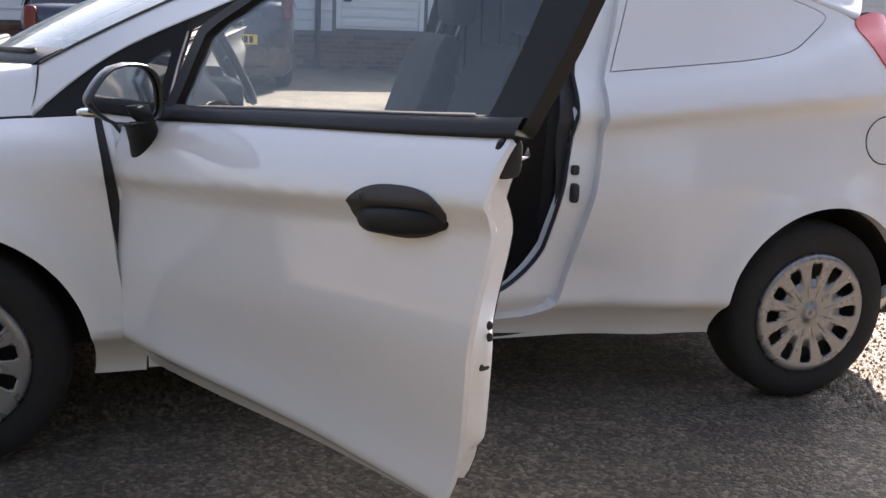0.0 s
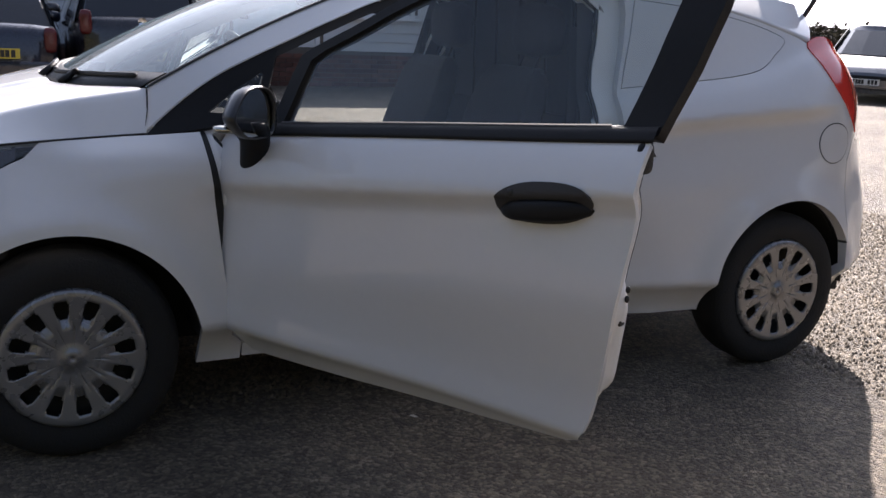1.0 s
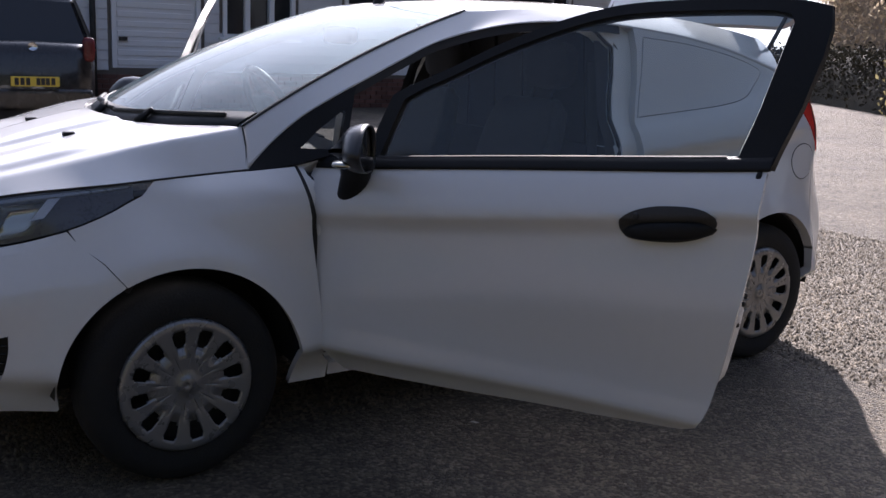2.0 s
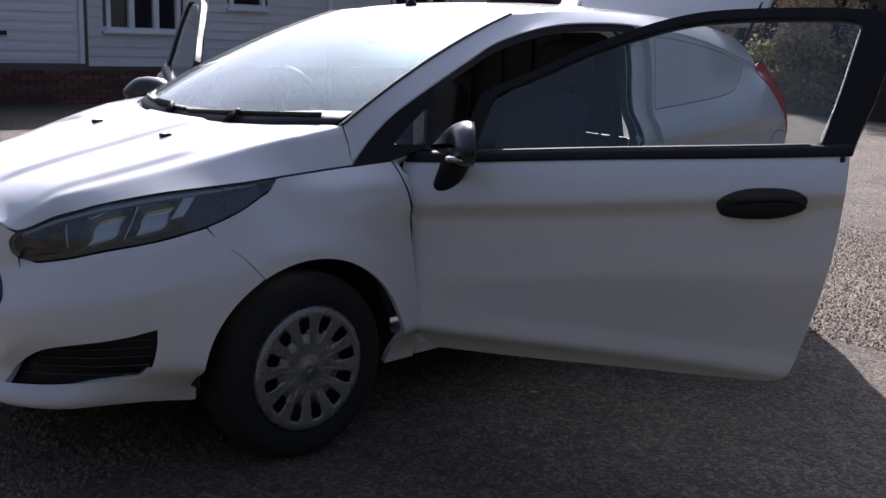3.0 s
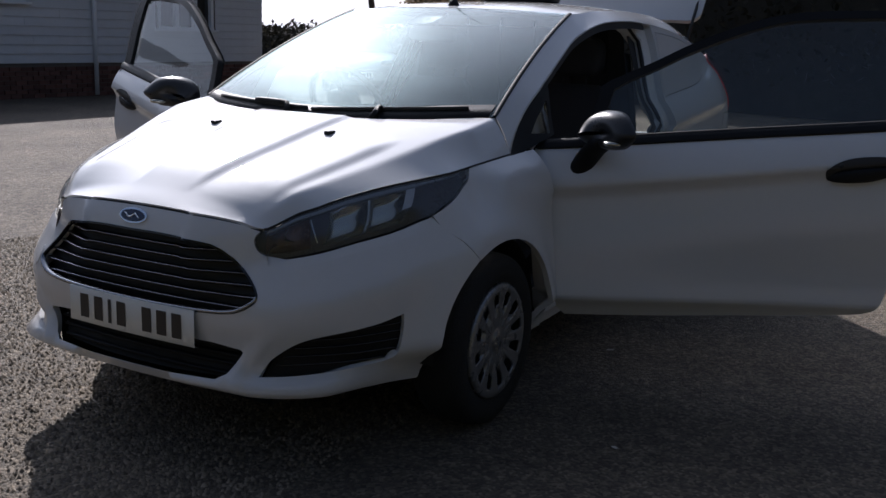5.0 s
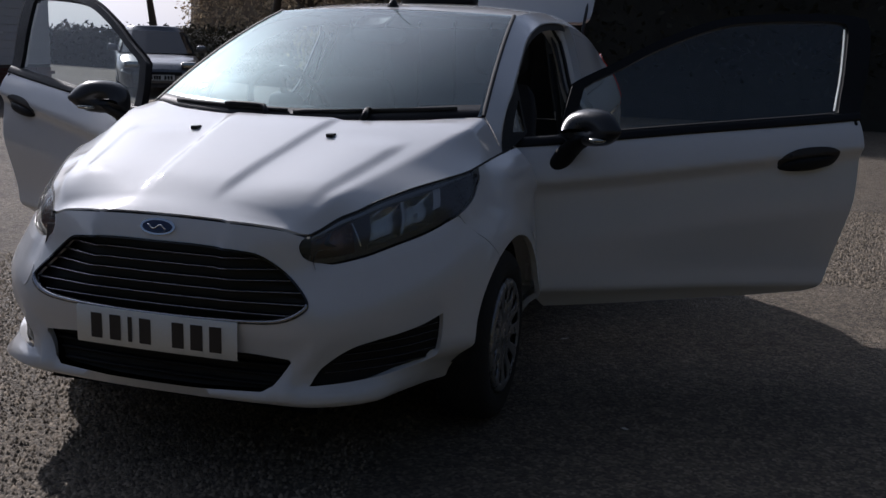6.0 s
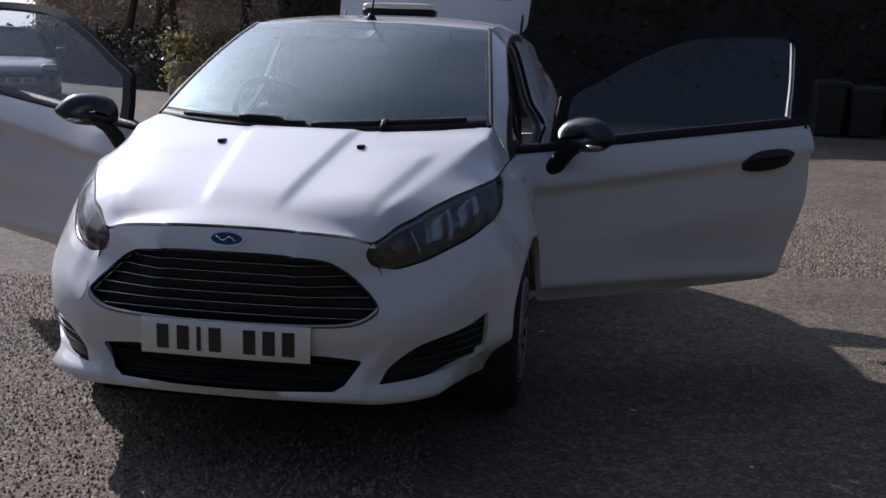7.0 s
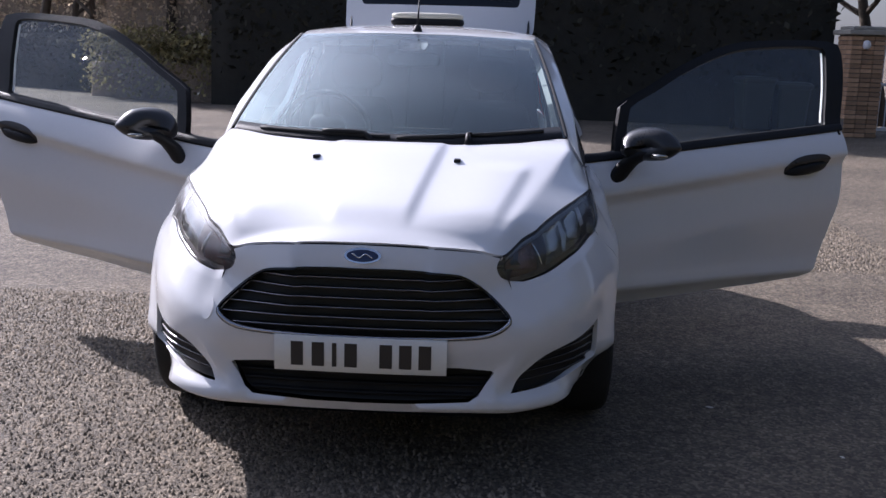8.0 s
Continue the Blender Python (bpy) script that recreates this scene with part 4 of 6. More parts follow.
# the bonnet's seam above the lamp, and the lamp's lower edge (x, y, z)
SEAM = [(0.698, 0.419, 0.723), (0.607, 0.490, 0.768), (0.473, 0.571, 0.810), (0.368, 0.625, 0.831), (0.266, 0.672, 0.845), (0.126, 0.722, 0.861), (-0.10, 0.733, 0.879), (-0.216, 0.738, 0.887)]
BROW = [(0.705, 0.440, 0.645), (0.693, 0.468, 0.643), (0.657, 0.53, 0.653), (0.542, 0.624, 0.683), (0.397, 0.698, 0.713), (0.296, 0.734, 0.744), (0.20, 0.752, 0.782), (0.08, 0.738, 0.836)]
SEAM_S, BROW_S = [foot(p) for p in SEAM], [foot(p) for p in BROW]
TOP = ease([(0, 0.763), (0.15, 0.760), (at_y(0.27), 0.752), (at_y(0.36), 0.741)] + [(q[0], p[2]) for q, p in zip(SEAM_S, SEAM)] +
           [(at_x(-0.5), 0.908), (at_x(-1.0), 0.952), (at_x(-1.7), 1.012), (at_x(-2.2), 1.07), (at_x(-2.4), 1.11), (at_x(-2.65), 1.18), (4.6, 1.15), (5.2, 1.1)])
LAMP_LOW = ease([(at_y(0.30), 0.645)] + [(q[0], p[2]) for q, p in zip(BROW_S, BROW)] + [(at_x(0.0), 0.86), (at_x(-0.5), 0.80)])
UPPER = ease([(-0.9, 0), (-0.30, 0), (-0.2, -0.001), (-0.12, -0.010), (-0.07, -0.025), (-0.03, -0.046), (0, -0.07), (0.05, -0.093), (0.2, -0.145), (0.35, -0.205), (0.5, -0.285)])
LOWER_SIDE = ease([(0.0, -0.2), (0.14, -0.13), (0.17, -0.10), (0.21, -0.075), (0.26, -0.064), (0.30, -0.043), (0.335, -0.014), (0.349, 0.004), (0.358, 0.009), (0.375, 0.008), (0.43, 0.002), (0.50, 0.0), (0.6, 0.0), (1.6, 0.0)])
LOWER_NOSE = ease([(0.0, -0.2), (0.234, -0.07), (0.246, -0.015), (0.260, 0.024), (0.272, 0.031), (0.286, 0.016), (0.31, -0.010), (0.35, -0.022), (0.40, -0.014), (0.46, 0.0), (1.0, 0.0)])
CREASE = ease([(0.2, 0.72), (-0.2, 0.735), (-0.45, 0.755), (-0.9, 0.80), (-1.3, 0.845), (-1.7, 0.895), (-2.2, 0.94), (-2.7, 0.975)])
WHEEL_Z, BASE = 0.292, -2.489


def bump(x, a, b):
    t = min(max((x - a) / (b - a), 0), 1)
    return t * t * (3 - 2 * t)


def plain_off(a, z, nose):
    return UPPER(z - TOP(a)) * (1 - 0.35 * nose)


def nose_of(a):
    nx, ny = float(np.interp(a, ARC, OUT[:, 0])), float(np.interp(a, ARC, OUT[:, 1]))
    return bump(nx / math.hypot(nx, ny), 0.35, 0.85)


# how much further the skin leans in at the seam and at the lamp's lower edge
LEAN_TOP = ease([(at_y(0.22), 0)] + [(q[0], q[1] - plain_off(q[0], p[2], nose_of(q[0]))) for q, p in zip(SEAM_S, SEAM)] + [(at_x(-0.5), 0)])
LEAN_LOW = ease([(at_y(0.25), 0)] + [(q[0], q[1] - plain_off(q[0], p[2], nose_of(q[0]))) for q, p in zip(BROW_S, BROW)] + [(at_x(-0.1), 0), (at_x(-0.5), 0)])


def lean(a, z):
    if a > at_x(-0.5) or a < at_y(0.2):
        return 0.0
    hi = TOP(a)
    lo = min(LAMP_LOW(a), hi - 0.05)
    if z >= lo:
        t = min((z - lo) / (hi - lo), 1)
        return LEAN_LOW(a) * (1 - t) + LEAN_TOP(a) * t
    return LEAN_LOW(a) * (1 - bump(lo - z, 0, 0.16))


# the bumper turns out in a narrow flange under the lamp, from here to here
FLANGE = at_y(0.45), at_y(0.52), at_x(0.36), at_x(0.30)


def wrap(s, z):
    """The body's skin below the roof: s runs from the nose round the flank to the tail."""
    sgn = 1 if s >= 0 else -1
    a = abs(s)
    x, y = float(np.interp(a, ARC, PLAN[:, 0])), float(np.interp(a, ARC, PLAN[:, 1]))
    nx, ny = float(np.interp(a, ARC, OUT[:, 0])), float(np.interp(a, ARC, OUT[:, 1]))
    L = math.hypot(nx, ny)
    nx, ny = nx / L, ny / L
    nose = bump(nx, 0.35, 0.85)
    lip = bump(nx, 0.25, 0.8)
    off = plain_off(a, z, nose) + lean(a, z) + LOWER_SIDE(z) * (1 - lip) + LOWER_NOSE(z) * lip
    off -= 0.052 * bump(0.78 - z, 0, 0.42) * bump(-x, 0.45, 1.3) * (1 - bump(-x, 1.7, 2.0))
    under = LAMP_LOW(a) - z
    if -0.06 < under < 0.03:
        off -= 0.012 * (1 - (min(under / 0.027, 1) if under > 0 else bump(-under, 0, 0.06))) * bump(a, FLANGE[0], FLANGE[1]) * (1 - bump(a, FLANGE[2], FLANGE[3]))
    for wx in (0, BASE):
        r = math.hypot(x - wx, z - WHEEL_Z)
        if r < 0.6:
            off += 0.030 * math.exp(-((r - 0.345) / 0.075) ** 2) * (1 - nose) * bump(z, 0.15, 0.4)
    off -= 0.055 * bump(-x, 2.05, 2.75) * bump(z, 0.88, 1.25) + 0.068 * bump(-x, 2.72, 3.0) * bump(z, 0.5, 0.9)
    if 0.27 < z < 0.45 and a < 0.7:
        ridge = at_y(0.385) + (at_y(0.475) - at_y(0.385)) * (z - 0.30) / 0.10
        off += 0.022 * math.exp(-((a - ridge) / 0.022) ** 2) * bump(z, 0.27, 0.30) * (1 - bump(z, 0.38, 0.45))
    d = CREASE(x) - z
    if -0.1 < d < 0.4 and nose < 1:
        w = (1 - nose) * bump(-x, 0.25, 0.55) * (1 - bump(-x, 2.5, 2.8))
        off += w * (-0.025 * min(max((d + 0.001) / 0.042, 0), 1) * (1 - bump(d, 0.046, 0.25)) + 0.008 * bump(d, -0.11, -0.001) * (1 - bump(d, -0.001, 0.012)))
    return (x + nx * off, sgn * (y + ny * off), z)


def flank(x, z):
    return wrap(at_x(x), z)


def inset(f, d):
    """The surface f moved inwards across the car."""
    def g(u, v):
        p = f(u, v)
        return (p[0], p[1] - d * (1 if p[1] >= 0 else -1), p[2])
    return g


EDGE = [wrap(s, TOP(s)) for s in np.linspace(0, at_x(-0.216), 160)]
EX, EY, EZ = [np.array([p[i] for p in EDGE]) for i in range(3)]
CROWN = ease([(EX[0], EZ[0]), (0.745, 0.775), (0.70, 0.794), (0.6, 0.831), (0.45, 0.876), (0.3, 0.914), (0.16, 0.950), (0, 0.985), (-0.15, 1.008), (-0.25, 1.02)])


SHOULDER = ease([(0.765, 0.757), (0.74, 0.749), (0.70, 0.744), (0.66, 0.772), (0.62, 0.799), (0.586, 0.817), (0.448, 0.852), (0.304, 0.887), (0.179, 0.921), (0.027, 0.960), (-0.1, 0.986), (-0.23, 1.006)])


def bonnet(x, y):
    xe = min(max(x, EX[-1]), EX[0] - 0.001)
    ye, ze = float(np.interp(-xe, -EX, EY)), float(np.interp(-xe, -EX, EZ))
    c, a = CROWN(x), abs(y)
    r = min(a / max(ye, 0.05), 1.08)
    front = c - (c - ze) * (0.65 * r ** 2 + 0.35 * r ** 4)
    w = bump(x, 0.69, 0.76)
    k = bump(x, -0.12, 0.05) * (1 - bump(x, 0.56, 0.71))
    inner, outer = 0.198 - 0.118 * x, 0.545 - 0.235 * x
    steps = 0.011 * k * (1 - bump(a, inner - 0.020, inner + 0.022))
    steps += 0.010 * (1 - bump(a, outer - 0.024, outer + 0.024)) * bump(a, inner + 0.03, outer - 0.03) * bump(x, 0.10, 0.25) * (1 - bump(x, 0.52, 0.68))
    if w >= 1:
        return (x, y, front + steps)
    yt = min(0.648 - 0.334 * x, 0.668, ye - 0.012 - 0.025 * bump(x, 0.5, 0.7))
    zt = SHOULDER(x)
    q = min(a / yt, 1.0)
    z = c - (c - zt) * q ** 2.2
    t = (a - yt) / (ye - yt)
    if t > -1.2:
        e = 0.06 + 0.05 * (1 - bump(x, -0.2, 0.3))
        z -= (zt - ze) * 0.5 * (t + math.sqrt(t * t + e * e)) / (0.5 * (1 + math.sqrt(1 + e * e)))
    return (x, y, z * (1 - w) + front * w + steps)


# windscreen: from the scuttle's arc up to the roof's front edge
def windscreen_at(u, v):
    """u across (-1..1), v up (0..1)."""
    w0, w1 = 0.664, 0.552
    low = np.array((-0.035 - 0.205 * abs(u) ** 2.2, w0 * u, 0.985 + 0.022 * abs(u) ** 2))
    top = np.array((-0.985 - 0.115 * abs(u) ** 2.2, w1 * u, 1.392 - 0.012 * abs(u) ** 2.5))
    p = low + (top - low) * v
    b = 0.040 * 4 * v * (1 - v)
    return tuple(p + np.array((0.39, 0, 0.92)) * b * (1 - 0.35 * abs(u) ** 2))


ROOF_Z = ease([(-0.95, 1.388), (-1.1, 1.410), (-1.35, 1.432), (-1.7, 1.445), (-2.1, 1.436), (-2.45, 1.408), (-2.75, 1.372)])
ROOF_W = ease([(-0.95, 0.548), (-1.1, 0.552), (-1.5, 0.56), (-2.0, 0.555), (-2.4, 0.53), (-2.75, 0.49)])


def roof_at(x, u):
    """u across, -1..1."""
    w = ROOF_W(x)
    fx = x - 0.115 * abs(u) ** 2.2 * (1 - bump(-x, 0.98, 1.6))
    return (fx, w * u, ROOF_Z(x) - (0.022 + 0.012 * bump(-x, 1.0, 1.6)) * abs(u) ** 2.6 - (0.012 * abs(u) ** 2.5) * 0)


# upper edge of the door openings and of the rear quarter
RAIL_XZ = spline([(-0.216, 0.888), (-0.318, 0.974), (-0.414, 1.041), (-0.52, 1.096), (-0.64, 1.150), (-0.76, 1.204), (-0.94, 1.277), (-1.25, 1.343), (-1.6, 1.362), (-1.8, 1.352), (-2.1, 1.318), (-2.4, 1.262), (-2.63, 1.20)], 12)
RAIL_TOP = ease([(p[0], p[1]) for p in RAIL_XZ])

car = thing("car", "small white hatchback van with both doors and the tailgate open", "car")


def arch(cx, r, a0, a1, n=36):
    return [(cx + r * math.cos(radians(a0 + (a1 - a0) * k / n)), WHEEL_Z + r * math.sin(radians(a0 + (a1 - a0) * k / n))) for k in range(n + 1)]


ARCH_R = 0.345
S_IN, S_TIP = SEAM_S[0][0], at_x(0.066)
# lamp outline round the corner of the nose, in (s, z)
UPPER_EDGE = [(a, TOP(a) - 0.0012) for a in np.linspace(S_IN, S_TIP, 30)]
LOWER_EDGE = [(a, LAMP_LOW(a)) for a in np.linspace(S_TIP - 0.02, BROW_S[1][0], 30)]
CORNER = spline([LOWER_EDGE[-1], (S_IN - 0.001, 0.660), (S_IN - 0.022, 0.688), (S_IN - 0.018, 0.706), UPPER_EDGE[0]], 6)
LAMP = UPPER_EDGE + LOWER_EDGE + CORNER[1:-1]


def mirrored(loop):
    return [(-p[0], p[1]) for p in loop]


# bumper cover, both corners in one moulding, with its openings
half = [(0.0, TOP(0) - 0.0075)] + [(a, TOP(a) - 0.0075) for a in np.linspace(0.03, S_IN - 0.008, 14)]
half += [(a - 0.004, z - 0.002) for a, z in CORNER[::-1][2:-3]] + [(a, z - 0.005) for a, z in LOWER_EDGE[::-1][1:] if a < at_x(0.318)] + [(at_x(0.305), LAMP_LOW(at_x(0.305)) - 0.005)]
half += [(at_x(0.277), 0.708), (at_x(0.2168), 0.6578), (at_x(0.1658), 0.598)]
half += [(at_x(x), z) for x, z in arch(0, ARCH_R, 61, -8, 18)]
half += [(at_x(0.345), 0.236), (at_x(0.50), 0.248), (at_y(0.60), 0.252), (at_y(0.3), 0.250), (0.0, 0.250)]
BUMPER = half + [(-s, z) for s, z in half[::-1][1:-1]]
GRILLE = [(0, 0.688), (at_y(0.15), 0.687), (at_y(0.285), 0.674), (at_y(0.33), 0.655), (at_y(0.42), 0.585), (at_y(0.455), 0.547), (at_y(0.452), 0.528), (at_y(0.40), 0.497), (at_y(0.33), 0.484), (at_y(0.15), 0.478), (0, 0.477)]
GRILLE = spline(GRILLE + [(-s, z) for s, z in GRILLE[::-1][1:-1]], 6, True)
LOWER = [(0, 0.392), (at_y(0.30), 0.388), (at_y(0.40), 0.380), (at_y(0.408), 0.372), (at_y(0.36), 0.305), (at_y(0.33), 0.289), (at_y(0.15), 0.283), (0, 0.282)]
LOWER = LOWER + [(-s, z) for s, z in LOWER[::-1][1:-1]]
FOG = spline([(at_y(0.462), 0.309), (at_y(0.462), 0.309), (at_y(0.50), 0.362), (at_y(0.58), 0.420), (at_x(0.53), 0.455), (at_x(0.452), 0.474), (at_x(0.452), 0.474), (at_x(0.455), 0.42), (at_x(0.475), 0.352), (at_x(0.50), 0.334), (at_y(0.60), 0.318)], 7, True)
RIDGES = [[(a, LAMP_LOW(a) - d) for a in np.linspace(at_y(0.47), at_x(0.345), 40)] for d in (0.0255, 0.0285)]
bumper = panel("front_bumper", BUMPER, wrap, PAINT, car, step=0.028, dense=0.014, holes=[GRILLE, LOWER, FOG, mirrored(FOG)], lip=0.022, along=RIDGES + [mirrored(q) for q in RIDGES])


def recess(d):
    """The nose's skin moved straight back."""
    def g(s, z):
        p = wrap(s, z)
        return (p[0] - d, p[1], p[2])
    return g


def grown(loop, d):
    """A loop moved outwards (inwards: minus) by d."""
    p = np.array(loop)
    nxt, prv = np.roll(p, -1, 0), np.roll(p, 1, 0)
    t = nxt - prv
    t /= (np.linalg.norm(t, axis=1) + 1e-9)[:, None]
    n = np.stack([t[:, 1], -t[:, 0]], 1)
    area = 0.5 * np.sum(p[:, 0] * nxt[:, 1] - nxt[:, 0] * p[:, 1])
    return p + n * d * (1 if area > 0 else -1)


def band(name, loop, f, w, mat, parent, side=1, label="", origin=(0, 0, 0)):
    """A moulding of width w just inside a loop."""
    return panel(name, loop, f, mat, parent, side, step=0.02, dense=0.012, holes=[grown(loop, -w)], lip=0.012, label=label, origin=origin)


grille = panel("grille", grown(GRILLE, 0.004), recess(0.045), STEEL, car, step=0.05, lip=0, label="black mesh behind chrome grille bars")
band("grille_frame", grown(resample(GRILLE, 0.02), 0.003), recess(-0.002), 0.006, GLOSS_BLACK, grille)
low_run = [(p[0], p[1]) for p in resample(GRILLE, 0.015)]
low_run = low_run[low_run.index(max(low_run)):] + low_run[:low_run.index(max(low_run))]
low_run = low_run[:low_run.index(min(low_run)) + 1]
low_run = [p for p in low_run if p[1] < 0.56] or low_run
loft("chrome_sill", [[np.array(recess(-dx)(p[0] * (1 - dz * 1.5), p[1] + dz)) for p in low_run] for dx, dz in ((-0.004, -0.001), (0.004, 0.0), (0.0065, 0.003), (0.0065, 0.006), (0.003, 0.0085), (-0.01, 0.009))], DIM_CHROME, grille)
for k in range(6):
    z = 0.502 + k * 0.0305
    inside_s = [s for s in np.linspace(0, 0.5, 200) if inside(np.array(GRILLE), np.array([(s, z)]))[0]]
    end = max(inside_s) - 0.008
    ss = np.linspace(-end, end, 28)
    loft("grille_bar", [[(lambda q: (q[0] + dx, q[1], q[2] + dz))(recess(0.020)(s, z)) for s in ss] for dx, dz in ((-0.02, 0.003), (0.0, 0.0045), (0.004, 0.0025), (0.004, -0.002), (-0.001, -0.004), (-0.02, -0.004))], TRIM, grille)
    loft("chrome_strip", [[(lambda q: (q[0] + dx, q[1], q[2] + dz))(recess(0.020)(s, z)) for s in ss] for dx, dz in ((0.0035, 0.0042), (0.0050, 0.0036), (0.0050, 0.0026), (0.0042, 0.0022))], DIM_CHROME, grille)
lower_grille = panel("lower_grille", grown(LOWER, 0.004), recess(0.05), UNDER, car, step=0.05, lip=0)
for k in range(4):
    z = 0.298 + k * 0.025
    ins = [s for s in np.linspace(0, 0.45, 120) if inside(np.array(LOWER), np.array([(s, z)]))[0]]
    ss = np.linspace(-max(ins), max(ins), 20)
    loft("lower_grille_bar", [[(lambda q: (q[0] + dx, q[1], q[2] + dz))(recess(0.03)(s, z)) for s in ss] for dx, dz in ((-0.015, 0.004), (0.004, 0.003), (0.004, -0.003), (-0.015, -0.004))], TRIM, lower_grille)
for m in (1, -1):
    loop = FOG if m > 0 else mirrored(FOG)
    vent = panel("fog_vent", grown(loop, 0.004), recess(0.035), TRIM, car, step=0.05, lip=0, label="black corner vent")
    for k in range(5):
        z = 0.335 + k * 0.026
        ins = [s for s in np.linspace(0.40, 0.95, 220) if inside(np.array(FOG), np.array([(s, z)]))[0]]
        if len(ins) > 4:
            ss = np.linspace(min(ins) + 0.016, max(ins) - 0.026, 14) * m
            loft("vent_slat", [[(lambda q: (q[0] + dx, q[1], q[2] + dz))(recess(0.028)(s, z + 0.03 * (abs(s) - min(ins)))) for s in ss] for dx, dz in ((-0.02, 0.004), (0.0, 0.0028), (0.003, 0.0), (0.0, -0.0028), (-0.02, -0.004))], GLOSS_BLACK, vent)

# tow-eye cover, badge, number plate
panel("tow_eye_cover", [(-at_y(0.49) + 0.022 * math.cos(t), 0.535 + 0.03 * math.sin(t)) for t in np.linspace(0, math.tau, 28)[:-1]], lambda s, z: np.array(wrap(s, z)) + np.array((0.0015, -0.0008, 0)), PAINT, car, step=0.02, dense=0.006, lip=0.003)
oval = lambda a, b, cz, n=40: [(a * math.cos(t), cz + b * math.sin(t)) for t in np.linspace(0, math.tau, n + 1)[:-1]]
badge = panel("badge", oval(0.056, 0.0225, 0.728), recess(-0.006), CHROME, car, step=0.012, dense=0.008, lip=0.008, label="oval chrome badge with a blue field")
panel("badge_field", oval(0.048, 0.0172, 0.728), recess(-0.008), BLUE, badge, step=0.012, dense=0.007, lip=0.002)
tube("badge_stroke", [recess(-0.009)(s, 0.728 + 0.005 * math.sin(s * 150)) for s in np.linspace(-0.031, 0.031, 24)], 0.0022, CHROME, badge, 6)
plate_bow = lambda y: 0.823 - 0.10 * y * y
plate = loft("number_plate", [[(plate_bow(y) + dx, y, z) for y in np.linspace(-0.262, 0.262, 14)] for dx, z in ((-0.012, 0.371), (0.0, 0.371), (0.002, 0.373), (0.002, 0.479), (0.0, 0.481), (-0.012, 0.481))], PLATE, car, label="white front number plate")
# the characters are plain bars
for k, y in enumerate((-0.192, -0.128, -0.078, -0.028, 0.078, 0.137, 0.196)):
    w = 0.019 if k != 2 else 0.007
    loft("plate_bar", [[(plate_bow(yy) + 0.0035, yy, z) for yy in (y - w, y, y + w)] for z in (0.389, 0.4635)], INK, plate)

# bonnet
ring = [(p[0] - 0.0012, p[1] - 0.001) for p in EDGE]
rear = [windscreen_at(u, 0.0) for u in np.linspace(1, -1, 41)]
ring_r = [(p[0] + 0.005 + 0.031 * (1 - bump(abs(p[1]), 0.45, 0.64)), p[1]) for p in rear]
outline = [(x, y) for x, y in ring] + [(-0.228, 0.70)] + [(x, y) for x, y in ring_r if abs(y) < 0.662] + [(-0.228, -0.70)] + [(x, -y) for x, y in ring[::-1][:-1]]
hood = panel("bonnet", outline, bonnet, PAINT, car, step=0.013, dense=0.009, lip=0.014)
for m in (1, -1):
    z = bonnet(0.16, 0.251 * m)[2]
    block("washer_jet", (0.142, 0.251 * m - 0.012, z - 0.004), (0.178, 0.251 * m + 0.012, z + 0.009), TRIM, hood, 0.004)

# thin black tube that draws the shaded gap between bonnet and wing
for m in (1, -1):
    tube("bonnet_side_seal", [(p[0], p[1] * m, p[2] - 0.0006) for p in [wrap(a, TOP(a)) for a in np.linspace(S_IN + 0.004, at_x(-0.216), 60)]], 0.0034, SEAL_AND_GAP, car, 6)
# dark strip behind the bonnet's front edge, painted as the shade of its gap
loft("bonnet_seal", [[recess(d)(s, TOP(abs(s)) - dz) for s in np.linspace(-S_IN + 0.006, S_IN - 0.006, 60)] for d, dz in ((0.016, -0.002), (0.007, 0.003), (0.006, 0.012))], SEAL_AND_GAP, car)

# scuttle under the windscreen, glass, black border
loft("scuttle", [[(p[0] + dx, p[1], p[2] + dz) for p in rear] for dx, dz in ((0.075, -0.022), (0.03, -0.016), (0.0, -0.010), (-0.03, -0.012))], TRIM, car, label="black scuttle grille")
U = np.linspace(-1, 1, 41)
screen = loft("windscreen", [[windscreen_at(u, v) for u in U] for v in np.linspace(0.0, 1.0, 25)], WINDSCREEN, car, label="laminated windscreen with a black printed border")
screen.visible_shadow = False
BW = 0.035
lift = lambda p, d: (p[0] - 0.39 * d, p[1], p[2] - 0.92 * d)
for name, us, vs in (("screen_border", np.linspace(-1, 1, 41), np.linspace(0, 0.075, 4)), ("screen_border", np.linspace(-1, 1, 41), np.linspace(0.965, 1, 3)),
                     ("screen_border", np.linspace(-1, -1 + BW, 3), np.linspace(0.075, 0.965, 20)), ("screen_border", np.linspace(1 - BW, 1, 3), np.linspace(0.075, 0.965, 20))):
    loft(name, [[lift(windscreen_at(u, v), 0.004) for u in us] for v in vs], GLOSS_BLACK, screen)

loft("scuttle_lip", [[np.array(windscreen_at(u, v0 + k * (0.050 + 0.030 * bump(u, 0.35, 0.85) - v0))) + np.array((0.39, 0, 0.92)) * d for u in np.linspace(-0.97, 0.97, 61)] for k, d in ((0.0, -0.004), (0.0, 0.003), (0.5, 0.005), (1.0, 0.003), (1.0, -0.002)) for v0 in (-0.012,)], TRIM, car, label="matt black scuttle lip over the foot of the glass")

